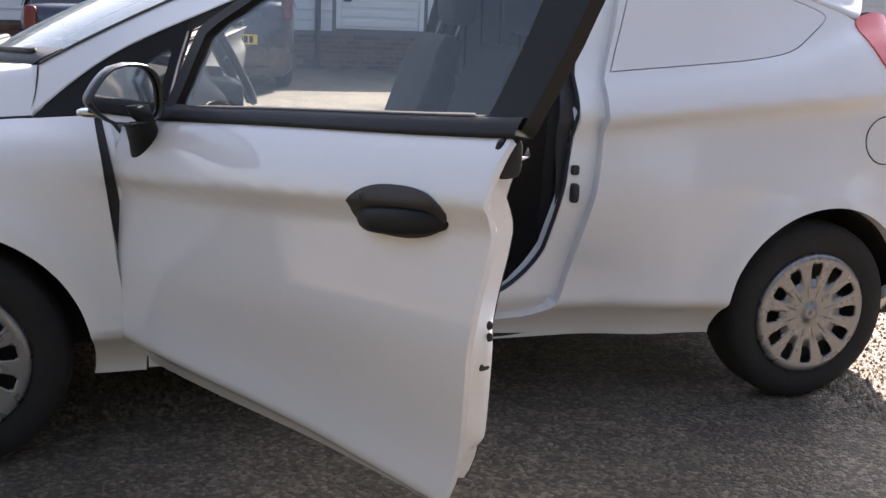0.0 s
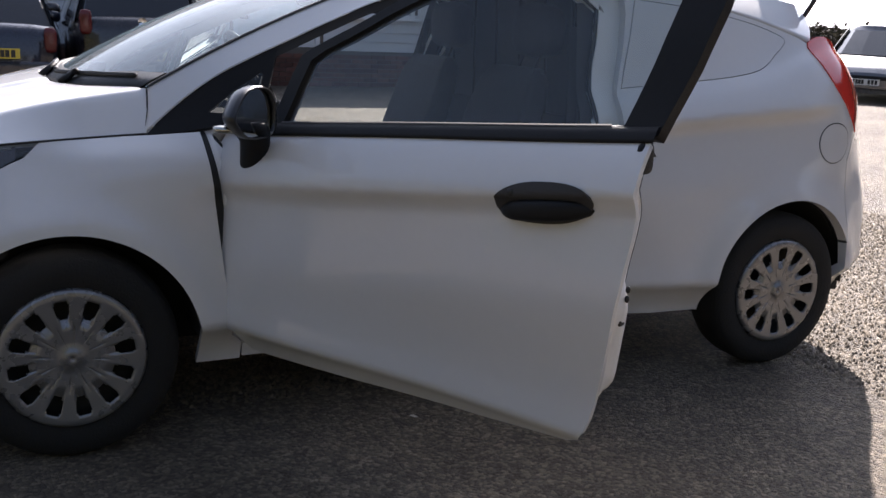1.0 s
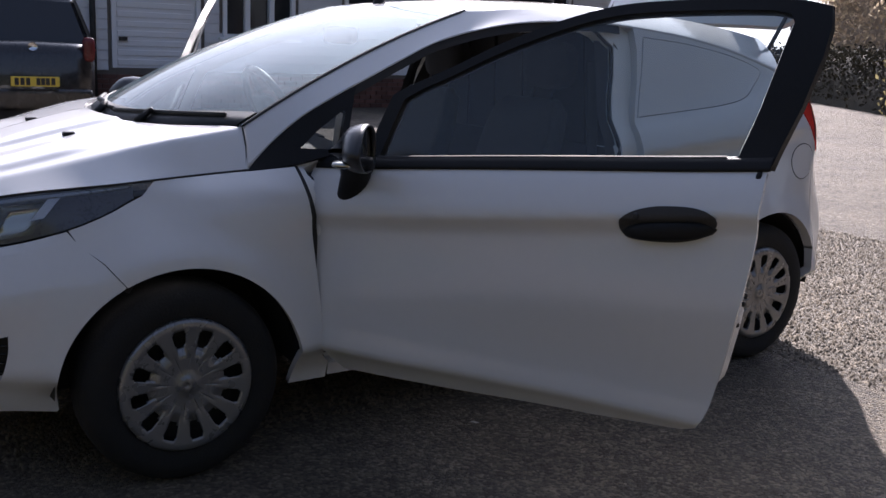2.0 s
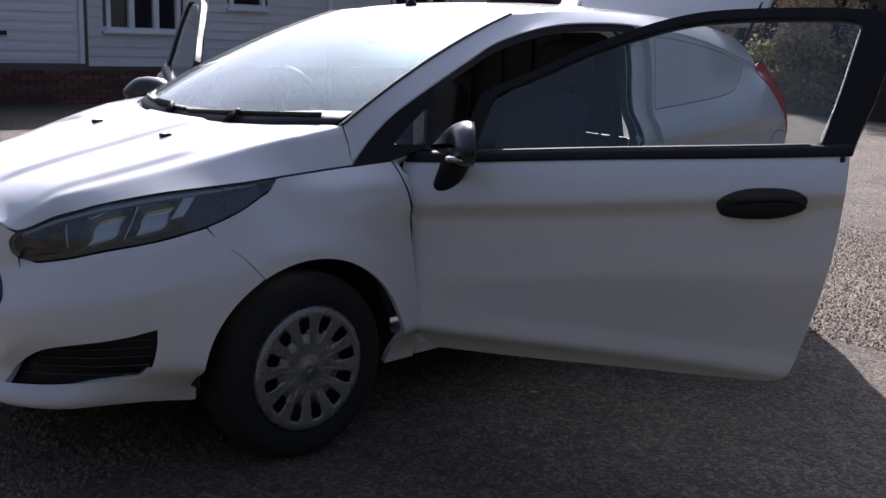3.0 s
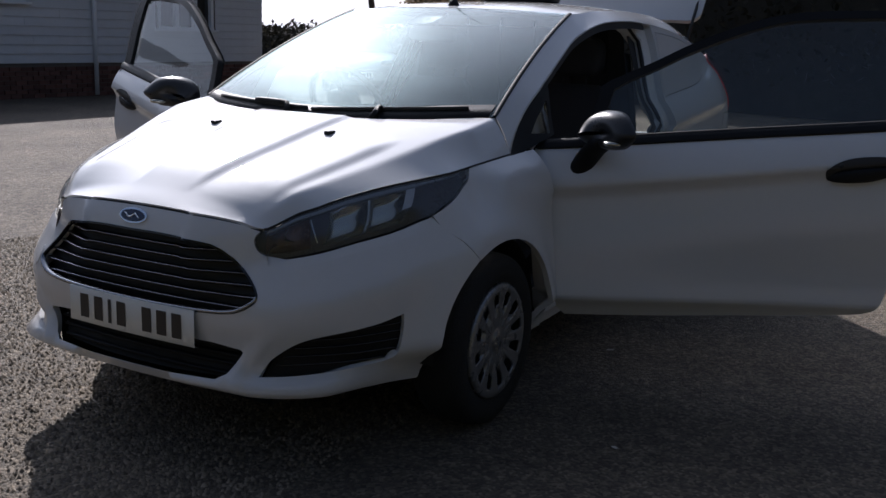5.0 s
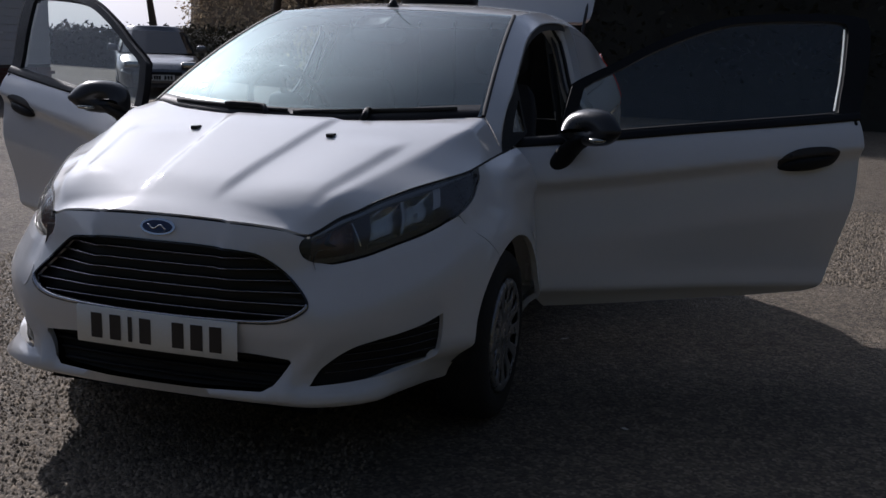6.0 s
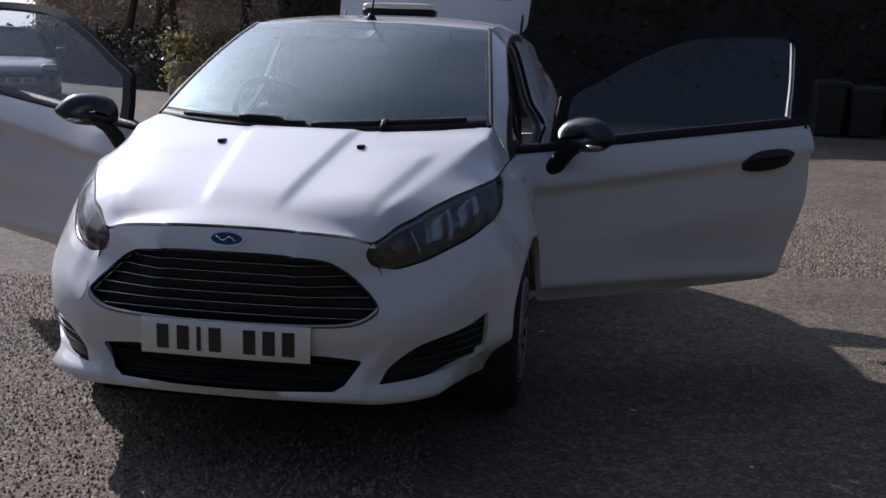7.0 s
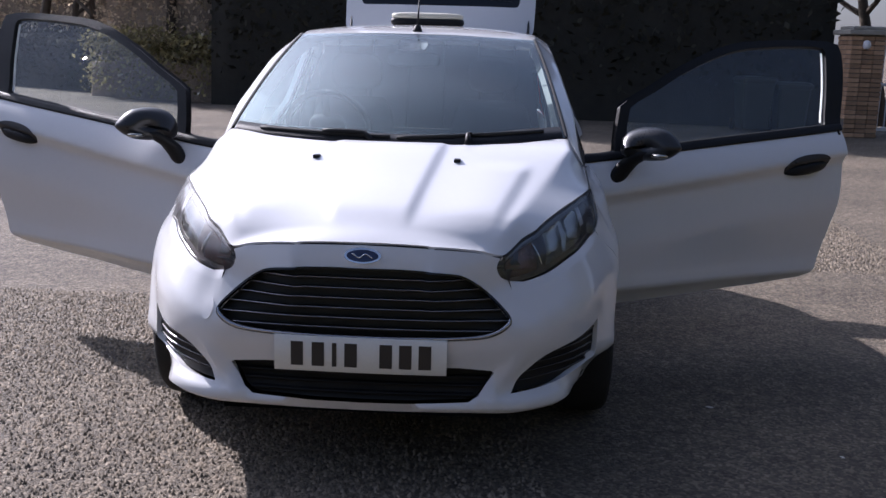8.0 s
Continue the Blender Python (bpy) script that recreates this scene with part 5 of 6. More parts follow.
# roof and rails
XS = np.linspace(-0.99, -2.72, 40)
roof = loft("roof", [[roof_at(x, u) for u in np.linspace(-1, 1, 33)][::-1] for x in XS], PAINT, car)
for m in (1, -1):
    inner = [windscreen_at(1, v) for v in np.linspace(0, 1, 22)] + [roof_at(x, 1) for x in XS[2:]]
    n = len(inner)
    outer = [flank(x, RAIL_TOP(x)) for x in np.linspace(-0.216, -1.02, 22)] + [flank(x, RAIL_TOP(x)) for x in np.linspace(-1.06, -2.63, n - 22)]
    rows = []
    for k in range(9):
        t = k / 8
        row = []
        for a, b in zip(inner, outer):
            a, b = np.array(a), np.array(b)
            c = np.array((a[0], b[1] * 0.54 + a[1] * 0.46, a[2] * 0.54 + b[2] * 0.46))
            row.append((1 - t) ** 2 * a + 2 * t * (1 - t) * c + t * t * b)
        rows.append(row)
    rows.append([np.array(b) + np.array((0, -0.03, 0.0)) for b in outer])
    loft("roof_rail", rows, PAINT, car, side=m)
    loft("wing_corner", [[np.array(r[0]) + d for r in rows[:-1]] for d in ((-0.02, -0.004, -0.003), (0.0, -0.003, -0.002), (0.016, -0.003, -0.003), (0.05, -0.004, -0.012))], PAINT, car, side=m)
    # thin dark line laid on the corner as the shade of its seam
    loft("corner_seam", [[np.array(r[0]) + d for r in rows[:-1]] for d in ((0.004, -0.0015, -0.001), (0.006, -0.001, -0.0003), (0.0085, -0.0015, -0.0015))], SEAL_AND_GAP, car, side=m)
    # added dark backing, which blocks light in the slit under the rail
    loft("rail_seal", [[np.array(flank(x, RAIL_TOP(x) + dz)) - np.array((0, dy, 0)) for x in np.linspace(-0.212, -1.74, 60)] for dz, dy in ((0.004, 0.012), (-0.012, 0.010), (-0.03, 0.014))], SEAL_AND_GAP, car, side=m)
    # dark backing added so that the gap at the pillar's foot looks shaded
    base = [r[0] for r in rows[:-1]]
    loft("pillar_seal", [[np.array(q) + np.array((dx, -0.016, -0.012 - (0.02 if dx > 0 else 0))) for q in base] for dx in (0.022, 0.0, -0.05)], SEAL_AND_GAP, car, side=m)
    loft("screen_seal", [[np.array(p) + np.array(d) for p in inner[:22]] for d in ((0.003, -0.012, 0.004), (0.003, -0.006, 0.006), (0.002, 0.001, 0.005), (0.0, 0.004, 0.0))], SEAL_AND_GAP, car, side=m)

# ---- flanks ----
DOOR_FRONT = [(-0.365, 0.893), (-0.385, 0.80), (-0.405, 0.68), (-0.43, 0.52), (-0.455, 0.38), (-0.468, 0.312)]
DOOR_LOW = [(-0.50, 0.279), (-0.9, 0.285), (-1.3, 0.300), (-1.52, 0.318)]
DOOR_REAR = [(-1.560, 0.322), (-1.598, 0.338), (-1.618, 0.368), (-1.630, 0.40), (-1.655, 0.5), (-1.677, 0.6), (-1.697, 0.7), (-1.709, 0.8), (-1.716, 0.9), (-1.717, 0.96), (-1.716, 1.008)]
fender = [(-0.216, 0.883)] + [(x + 0.005 + 0.045 * (0.9 - z), z) for x, z in DOOR_FRONT] + [(-0.470, 0.28), (-0.468, 0.225)]
fender = [(x, min(z, TOP(at_x(x)) - 0.003)) for x, z in fender]
fender += arch(0, ARCH_R, 191, 62, 40)
fender += [(0.215, 0.66), (0.276, 0.705)] + [(x, LAMP_LOW(at_x(x)) - 0.004) for x in (0.300, 0.26, 0.22, 0.18, 0.14, 0.10)] + [(0.06, TOP(at_x(0.06)) - 0.003)]
fender += [(x, TOP(at_x(x)) - 0.003) for x in np.linspace(0.03, -0.19, 8)]
REAR_R = 0.350
rear_arch = arch(BASE, REAR_R, -9, 189, 50)
quarter = [(-1.717 - 0.004, 1.008)] + [(x - 0.004, z) for x, z in DOOR_REAR[::-1][1:]] + [(-1.53, 0.312)] + [(x, z - 0.006) for x, z in DOOR_LOW[::-1]] + [(-0.474, 0.275), (-0.474, 0.232), (-1.0, 0.232), (-2.13, 0.240)]
quarter += rear_arch
quarter += [(-2.80, 0.30), (-2.79, 0.60), (-2.775, 0.78), (-2.84, 0.90), (-2.77, 1.00), (-2.68, 1.12), (-2.62, 1.195)]
quarter += [(x, RAIL_TOP(x)) for x in np.linspace(-2.58, -1.80, 14)]
quarter += [(-1.800, 1.33), (-1.797, 1.27), (-1.769, 1.15), (-1.739, 1.06)]
PANEL_LINE = spline([(-1.742, 1.028), (-1.742, 1.028), (-2.0, 1.052), (-2.22, 1.075), (-2.35, 1.102), (-2.44, 1.155), (-2.50, 1.205), (-2.45, 1.232), (-2.30, 1.268), (-2.05, 1.305), (-1.84, 1.322), (-1.84, 1.322), (-1.795, 1.18)], 8, True)
for m in (1, -1):
    panel("front_wing", fender, flank, PAINT, car, m, step=0.018, dense=0.012, lip=0.02)
    q = panel("rear_quarter", quarter, flank, PAINT, car, m, step=0.018, dense=0.014, lip=0.036, holes=[PANEL_LINE])
    panel("window_blank", grown(resample(PANEL_LINE, 0.02), -0.003), lambda x, z: inset(flank, -0.001)(x, z), PAINT, q, m, step=0.03, dense=0.016, lip=0.008, label="body-coloured blanking panel")
    flap = [(-2.688 + 0.075 * math.cos(t), 0.842 + 0.072 * math.sin(t)) for t in np.linspace(0, math.tau, 41)[:-1]]
    if m > 0:
        panel("fuel_flap", flap, inset(flank, -0.002), PAINT, car, m, step=0.02, dense=0.008, lip=0.006)
        panel("flap_gap", grown(flap, 0.004), inset(flank, -0.0006), SEAL_AND_GAP, car, m, step=0.03, dense=0.008, lip=0)
    # rear bumper corner and tail
    panel("rear_bumper", [(at_x(-2.803), 0.295), (at_x(-2.793), 0.60), (at_x(-2.779), 0.775), (at_x(-2.95), 0.77), (ARC[-1] - 0.3, 0.74), (ARC[-1] - 0.002, 0.72), (ARC[-1] - 0.002, 0.22), (ARC[-1] - 0.5, 0.22), (at_x(-2.9), 0.24)], wrap, PAINT, car, m, step=0.04, dense=0.02, lip=0.02)
    lamp = [(at_x(-2.612), 1.196), (at_x(-2.642), 1.12), (at_x(-2.728), 0.99), (at_x(-2.825), 0.892), (at_x(-2.90), 0.875), (at_x(-2.95), 0.97), (at_x(-2.93), 1.08), (at_x(-2.85), 1.18), (at_x(-2.72), 1.225)]
    t = panel("tail_lamp", spline(lamp, 5, True), inset(wrap, -0.006), RED, car, m, step=0.03, dense=0.014, lip=0.03, label="tall red tail lamp")
    panel("lamp_back", spline(lamp, 5, True), inset(wrap, 0.022), UNDER, t, m, step=0.04, lip=0)
    panel("tail_panel", [(at_x(-2.843), 0.90), (at_x(-2.779), 0.772), (at_x(-2.95), 0.764), (at_x(-3.02), 0.758), (at_x(-3.0), 0.95), (at_x(-2.90), 0.896)], wrap, PAINT, car, m, step=0.04, dense=0.02, lip=0.02)
    # wheel housings
    for cx in (0, BASE):
        k = 0.0 if cx == 0 else 0.004
        loft("wheel_housing", [[(cx + r * math.cos(a), y, WHEEL_Z + r * math.sin(a)) for a in np.linspace(radians(0), radians(180), 30)] for r, y in ((0.352 + k, 0.79), (0.357 + k, 0.70), (0.357 + k, 0.50), (0.10, 0.49))], UNDER, car, side=m)

for m in (1, -1):
    strip = [(0.34, 0.765), (0.30, 0.70), (0.22, 0.62), (0.155, 0.575), (0.13, 0.62), (0.20, 0.69), (0.27, 0.76)]
    panel("seam_backing", strip, inset(flank, 0.014), UNDER, car, m, step=0.03, lip=0)

# ---- lamps in the nose ----
for m in (1, -1):
    loop = LAMP if m > 0 else mirrored(LAMP)
    bowl = panel("headlight", grown(loop, -0.002), lambda s, z: np.array(wrap(s, z)) - 0.095 * np.array((0.8 * np.interp(abs(s), ARC, OUT[:, 0]), 0.8 * m * np.interp(abs(s), ARC, OUT[:, 1]), 0.6)), SMOKE, car, step=0.02, lip=-0.085, label="dark headlight unit with clear lens")
    lens = panel("lens", grown(loop, -0.001), wrap, LENS, bowl, step=0.02, dense=0.012, lip=0.006)
    lens.visible_shadow = False
    out_at = lambda a: np.array((np.interp(a, ARC, OUT[:, 0]), m * np.interp(a, ARC, OUT[:, 1]), 0.35))
    inward = lambda a, z, d: np.array(wrap(m * a, z)) - out_at(a) * d
    low, high = (lambda a: LAMP_LOW(a)), (lambda a: TOP(a))
    spot = lambda a, v, d: inward(a, low(a) + (high(a) - low(a)) * v, d)
    # chrome-lined main chamber of two dished reflectors, and the dim indicator chamber inboard of it
    wall_in, wall_out = lambda v: 0.667 + 0.045 * v, lambda v: 0.968 + 0.062 * v
    rows = []
    for v in np.linspace(0, 1, 21):
        row = []
        for u in np.linspace(0, 1, 49):
            lobe = 1 - abs(2 * ((2 * u) % 1) - 1) ** 5 if u < 1 else 0
            row.append(spot(wall_in(v) + (wall_out(v) - wall_in(v)) * u, 0.09 + 0.77 * v, 0.011 + 0.042 * lobe * (1 - (2 * v - 1) ** 4)))
        rows.append(row)
    loft("reflector", rows, REFLECTOR, bowl)
    loft("indicator_chamber", [[spot(0.455 + 0.170 * u, 0.14 + 0.70 * v, 0.012 + 0.030 * (1 - (2 * u - 1) ** 4) * (1 - (2 * v - 1) ** 4)) for u in np.linspace(0, 1, 17)] for v in np.linspace(0, 1, 11)], INDICATOR, bowl)
    # dark masks that fill the rest of the unit, close behind the lens
    mask = lambda a0, a1, v0, v1: loft("lamp_mask", [[spot(a0(v) + (a1(v) - a0(v)) * u, v, 0.0105) for u in np.linspace(0, 1, 20)] for v in np.linspace(v0, v1, 9)], SMOKE, bowl)
    mask(lambda v: wall_out(min(max((v - 0.09) / 0.77, 0), 1)), lambda v: at_x(0.12), 0.02, 0.90)
    mask(lambda v: 0.452, lambda v: 1.03, 0.015, 0.13)
    mask(lambda v: 0.628, lambda v: wall_in((v - 0.09) / 0.77), 0.10, 0.90)
    mask(lambda v: 0.448, lambda v: 1.05, 0.85, 0.96)
    loft("chrome_bracket", [[spot(wall_out(0.2 + 0.8 * v) - 0.016 + k * 0.038, 0.42 + 0.42 * v, 0.005 + 0.003 * v) for v in np.linspace(0, 1, 12)] for k in np.linspace(0, 1, 6)], LAMP_SILVER, bowl)
    loft("chamber_edge", [[spot(wall_in(1) + (wall_out(1) - wall_in(1)) * u, 0.855 + dv - 0.10 * (1 - bump(u, 0, 0.3)), 0.0085) for u in np.linspace(0.02, 0.95, 26)] for dv in (0.0, 0.022)], CHROME, bowl)
    loft("indicator_edge", [[spot(0.646 - 0.018 * v + da, 0.24 + 0.54 * v, d) for v in np.linspace(0, 1, 10)] for da, d in ((-0.003, 0.011), (-0.001, 0.008), (0.003, 0.008), (0.004, 0.011))], CHROME, bowl)
    ss = np.linspace(S_IN + 0.02, at_x(0.13), 30)
    loft("bezel", [[inward(a, TOP(a) - 0.008 - dz * (TOP(a) - LAMP_LOW(a)) / 0.13, d) for a in ss] for dz, d in ((0.0, 0.004), (0.007, 0.0045), (0.012, 0.007), (0.016, 0.02))], LAMP_GREY, bowl)


# ---- wheels ----
def wheel(cx, m, turn=0.0):
    prof = [(0.19, -0.075), (0.205, -0.085), (0.24, -0.090), (0.270, -0.084), (0.285, -0.068), (0.291, -0.04), (0.292, 0), (0.291, 0.04), (0.285, 0.068), (0.270, 0.084), (0.24, 0.090), (0.205, 0.085), (0.19, 0.075)]
    w = lathe("wheel", prof, TYRE, car, 56, label="black tyre on a steel wheel")
    w.matrix_basis = Matrix.Translation((cx, 0.742 * m, WHEEL_Z)) @ pose(0, 0, 0, 0, 0, 0 if m > 0 else 180)
    lathe("rim", [(0.19, 0.075), (0.186, 0.05), (0.178, 0.03), (0.17, 0.015), (0.10, 0.012), (0.06, 0.03), (0.005, 0.03)], STEEL, w, 40)
    # hubcap: a shallow dish with twelve slots near its rim, each with a sunk pad inboard of it and a split spoke
    n_a, radii = 240, [0.003, 0.012, 0.020, 0.022, 0.050, 0.058, 0.062, 0.078, 0.092, 0.096, 0.112, 0.121, 0.127, 0.140, 0.153, 0.158, 0.165, 0.173, 0.184, 0.190, 0.194]
    dish = ease([(0, 0.083), (0.020, 0.083), (0.022, 0.080), (0.06, 0.081), (0.12, 0.086), (0.16, 0.089), (0.182, 0.091), (0.190, 0.088), (0.194, 0.078)])
    V, F = [], []
    for r in radii:
        for k in range(n_a):
            a = math.tau * k / n_a + turn
            ph = k % 20
            pad = 0.006 if 0.094 < r < 0.126 and 6 <= ph <= 15 else 0.0
            pad += 0.0018 if 0.055 < r < 0.094 and ph in (0, 1) else 0.0
            V.append((r * math.cos(a), dish(r) - pad, r * math.sin(a)))
    for i in range(len(radii) - 1):
        for k in range(n_a):
            ph = k % 20
            if 0.111 < radii[i] < 0.161 and 5 <= ph <= 14 and not ((radii[i] > 0.157 or radii[i] < 0.12) and ph in (5, 14)):
                continue
            a, b = i * n_a + k, i * n_a + (k + 1) % n_a
            F.append([a, a + n_a, b + n_a, b])
    cap = part("hubcap", mesh("hubcap", V, F), HUBCAP, w, "silver plastic hubcap with twelve slots")
    mod = cap.modifiers.new("thickness", "SOLIDIFY")
    mod.thickness, mod.offset = 0.006, 0
    lathe("cap_badge", [(0.0005, 0.0855), (0.010, 0.0855), (0.013, 0.0845), (0.0135, 0.082)], HUBCAP, w, 18)
    return w


wheel(0, 1, 0.1)
wheel(0, -1, 0.3)
wheel(BASE, 1, 0.25)
wheel(BASE, -1, 0.5)

# ---- underside, floor, jambs and cabin ----
loft("underbody", [[(x, y, z) for x in np.linspace(0.70, -3.0, 12)] for y, z in ((-0.47, 0.35), (-0.45, 0.20), (0.45, 0.20), (0.47, 0.35))], UNDER, car)
block("floor_pan", (-2.9, -0.73, 0.24), (-0.45, 0.73, 0.29), CARPET, car, 0.01)
block("front_axle", (-0.06, -0.66, 0.26), (0.06, 0.66, 0.33), STEEL, car, 0.02)
block("rear_axle", (BASE - 0.06, -0.66, 0.24), (BASE + 0.06, 0.66, 0.32), STEEL, car, 0.02)
block("engine_bay_liner", (-0.40, -0.56, 0.30), (0.46, 0.56, 0.62), UNDER, car, 0.05)
block("bulkhead", (-0.46, -0.66, 0.28), (-0.40, 0.66, 0.93), DASH, car, 0.01)
# ---- doors ----
HINGE = np.array((-0.44, 0.79, 0.0))
SKIN = [(x, min(z, TOP(at_x(x)) - 0.010)) for x, z in DOOR_FRONT] + DOOR_LOW + DOOR_REAR
SKIN = SKIN[:-1] + [(-1.716, 1.000)] + [(x, TOP(at_x(x)) - 0.010) for x in np.linspace(-1.68, -0.40, 24)]
rail_low = lambda x, d: RAIL_TOP(x) - d
over_top = lambda x: 0.052 * bump(-x, 0.75, 1.3)
FRAME = [(-0.372, 0.902), (-0.50, 0.920), (-0.545, 0.932), (-0.572, 1.03), (-0.600, 1.115)] + [(x, rail_low(x, 0.012 - over_top(x))) for x in np.linspace(-0.64, -1.74, 28)] + [(-1.792, 1.385), (-1.800, 1.34), (-1.793, 1.27), (-1.765, 1.15), (-1.735, 1.06), (-1.722, 1.014)] + [(x, TOP(at_x(x)) + 0.004) for x in np.linspace(-1.68, -0.42, 20)]
PANE = [(-0.598, 0.938), (-0.620, 1.03), (-0.644, 1.105)] + [(x, rail_low(x, 0.040 - over_top(x))) for x in np.linspace(-0.69, -1.66, 24)] + [(-1.70, 1.366), (-1.712, 1.345), (-1.672, 1.15), (-1.640, 1.028)] + [(x, TOP(at_x(x)) + 0.016) for x in np.linspace(-1.60, -0.63, 16)]
DOOR_ALL = DOOR_FRONT + DOOR_LOW + DOOR_REAR + [(-1.735, 1.06), (-1.765, 1.15), (-1.793, 1.27), (-1.795, 1.325)] + [(x, rail_low(x, 0.006)) for x in np.linspace(-1.74, -0.70, 26)] + [(-0.602, 1.122), (-0.570, 1.03), (-0.542, 0.934), (-0.48, 0.922)]
wide, narrow = grown(resample(DOOR_ALL, 0.03), -0.075), grown(resample(DOOR_ALL, 0.03), -0.004)
APERTURE = [tuple(np.array(a) + (np.array(b) - np.array(a)) * (1 - bump(-b[0], 1.62, 1.74)) * bump(b[1], 0.75, 0.95)) for a, b in zip(wide, narrow)]

APERTURE = [(x, z) if x > -1.33 or z > 0.64 or math.hypot(x + 1.33, z - 0.64) < 0.28 else (-1.33 + (x + 1.33) * 0.28 / math.hypot(x + 1.33, z - 0.64), 0.64 + (z - 0.64) * 0.28 / math.hypot(x + 1.33, z - 0.64)) for x, z in APERTURE]


for m, swing, rise in ((1, -65.0, 0.6), (-1, 65.0, 1.5)):
    door = panel("door", SKIN, flank, PAINT, car, m, step=0.014, dense=0.012, lip=0.012, origin=HINGE, label="white door standing open")
    # the hinge axis leans, so that the open door climbs a little
    door.matrix_basis = pose(HINGE[0] - (0.014 if m > 0 else 0.042), HINGE[1] * m + (0.020 if m > 0 else -0.095), 0 if m > 0 else 0.012, 0, 0, swing) @ pose(0, 0, 0, 0, rise, 0)
    sub = dict(side=m, origin=HINGE)
    # pressed inner shell and its edge
    ring_at = lambda loop, d: [np.array(inset(flank, d)(x, min(z, TOP(at_x(x)) - 0.045))) for x, z in loop]
    line = resample(SKIN, 0.02)
    e1, e3, inner_e, swell = grown(line, -0.003), grown(line, -0.034), grown(line, -0.044), grown(line, 0.003)
    at_latch = lambda q: bump(-q[0], 1.45, 1.6) * bump(q[1], 0.40, 0.50) * (1 - bump(q[1], 0.66, 0.76))
    e2 = [tuple(np.array(a) + (np.array(b) - np.array(a)) * at_latch(a)) for a, b in zip(inner_e, swell)]
    loft("shut_face", [list(r) + [r[0]] for r in (ring_at(e1, 0.010), ring_at(grown(line, -0.006), 0.018), ring_at(e2, 0.040), ring_at(e2, 0.056), ring_at(e3, 0.085))], PAINT_IN, door, **sub)
    panel("door_card", e3, inset(flank, 0.088), DASH, door, step=0.05, lip=0, flip=True, **sub)
    rear_x = lambda z: float(np.interp(z, [q[1] for q in DOOR_REAR], [q[0] for q in DOOR_REAR]))
    for x, z, d in ((0.002, 0.70, 0.044), (0.002, 0.678, 0.050), (0.002, 0.575, 0.047)):
        p = np.array(inset(flank, d)(rear_x(z) + x, z))
        loft("drain_plug", superball(p, (0.005, 0.006, 0.008), 2, 10, 6), SEAL_AND_GAP, door, True, **sub)
    p = np.array(inset(flank, 0.044)(rear_x(0.628) + 0.004, 0.628))
    loft("door_latch", superball(p, (0.007, 0.012, 0.010), 4, 16, 8), STEEL, door, True, "steel latch plate", **sub)
    loft("belt_end_cap", superball(np.array(inset(flank, 0.036)(-1.699, TOP(at_x(-1.699)) - 0.044)), (0.009, 0.026, 0.032), 4, 16, 10), TRIM, door, True, **sub)
    # window frame, glass, belt strip
    panel("window_frame", FRAME, inset(flank, 0.002), TRIM, door, step=0.04, dense=0.015, holes=[PANE], lip=0.03, **sub)
    panel("frame_inside", FRAME, inset(flank, 0.034), TRIM, door, step=0.04, dense=0.02, holes=[PANE], lip=0, flip=True, **sub)
    pane = panel("window_pane", grown(resample(PANE, 0.02), 0.008), inset(flank, 0.014), SIDE_GLASS, door, step=0.05, lip=0, **sub)
    pane.visible_shadow = False
    xs = np.linspace(-0.375, -1.722, 50)
    loft("belt_strip", [[np.array(flank(x, TOP(at_x(x)) + dz)) + (0, dy, 0) for x in xs] for dy, dz in ((-0.004, -0.014), (0.005, -0.012), (0.0085, -0.004), (0.0085, 0.008), (0.006, 0.017), (-0.010, 0.021))], TRIM, door, **sub)
    loft("glass_seal", [[np.array(flank(x, TOP(at_x(x)) + 0.0215)) + (0, dy, dz) for x in xs[8:-4]] for dy, dz in ((0.004, -0.002), (-0.001, 0.003), (-0.006, 0.0))], SEAL_AND_GAP, door, **sub)
    # white strip on the black frame, painted as its sunlit rear edge
    loft("frame_edge_trim", [[np.array(inset(flank, d)(x + dx, z)) for x, z in spline([(-1.636, 1.034), (-1.668, 1.15), (-1.707, 1.345)], 8)] for d, dx in ((0.020, 0.0), (0.025, 0.002), (0.030, 0.002), (0.033, 0.0))], PAINT_IN, door, **sub)
    # pull handle in its cup
    hz = lambda x: 0.849 + (x + 1.375) * -0.135
    blunt = lambda c, k: math.copysign(abs(c) ** k, c)
    cup = [(-1.5 + 0.122 * blunt(math.cos(t), 0.85), hz(-1.5) - 0.010 + 0.046 * blunt(math.sin(t), 0.95) - 0.135 * 0.122 * math.cos(t)) for t in np.linspace(0, math.tau, 41)[:-1]]
    panel("handle_cup", cup, lambda x, z: np.array(flank(x, z)) + (0, 0.005, 0), CUP, door, step=0.009, dense=0.006, lip=0.006, **sub)
    rows = []
    for k, x in enumerate(np.linspace(-1.382, -1.620, 24)):
        t = k / 23
        w = 0.020 * (1 - abs(2 * t - 1) ** 3) ** 0.5 + 0.003
        b = 0.030 * (1 - abs(2 * t - 1) ** 3) + 0.004
        c = np.array(flank(x, hz(x) - 0.026))
        rows.append([c + (0, b - 0.012 + 0.010 * math.cos(a), w * math.sin(a)) for a in np.linspace(0, math.tau, 15)[:-1]])
    loft("door_handle", rows, TRIM, door, True, caps=True, label="black plastic pull handle", **sub)
    if m > 0:
        p = np.array(flank(-1.425, hz(-1.425) + 0.014)) + (0, 0.004, 0)
        loft("key_lock", superball(p, (0.009, 0.005, 0.009), 2, 14, 8), STEEL, door, True, **sub)
    # door mirror
    cx, cy, cz = -0.612, 0.898, 0.960
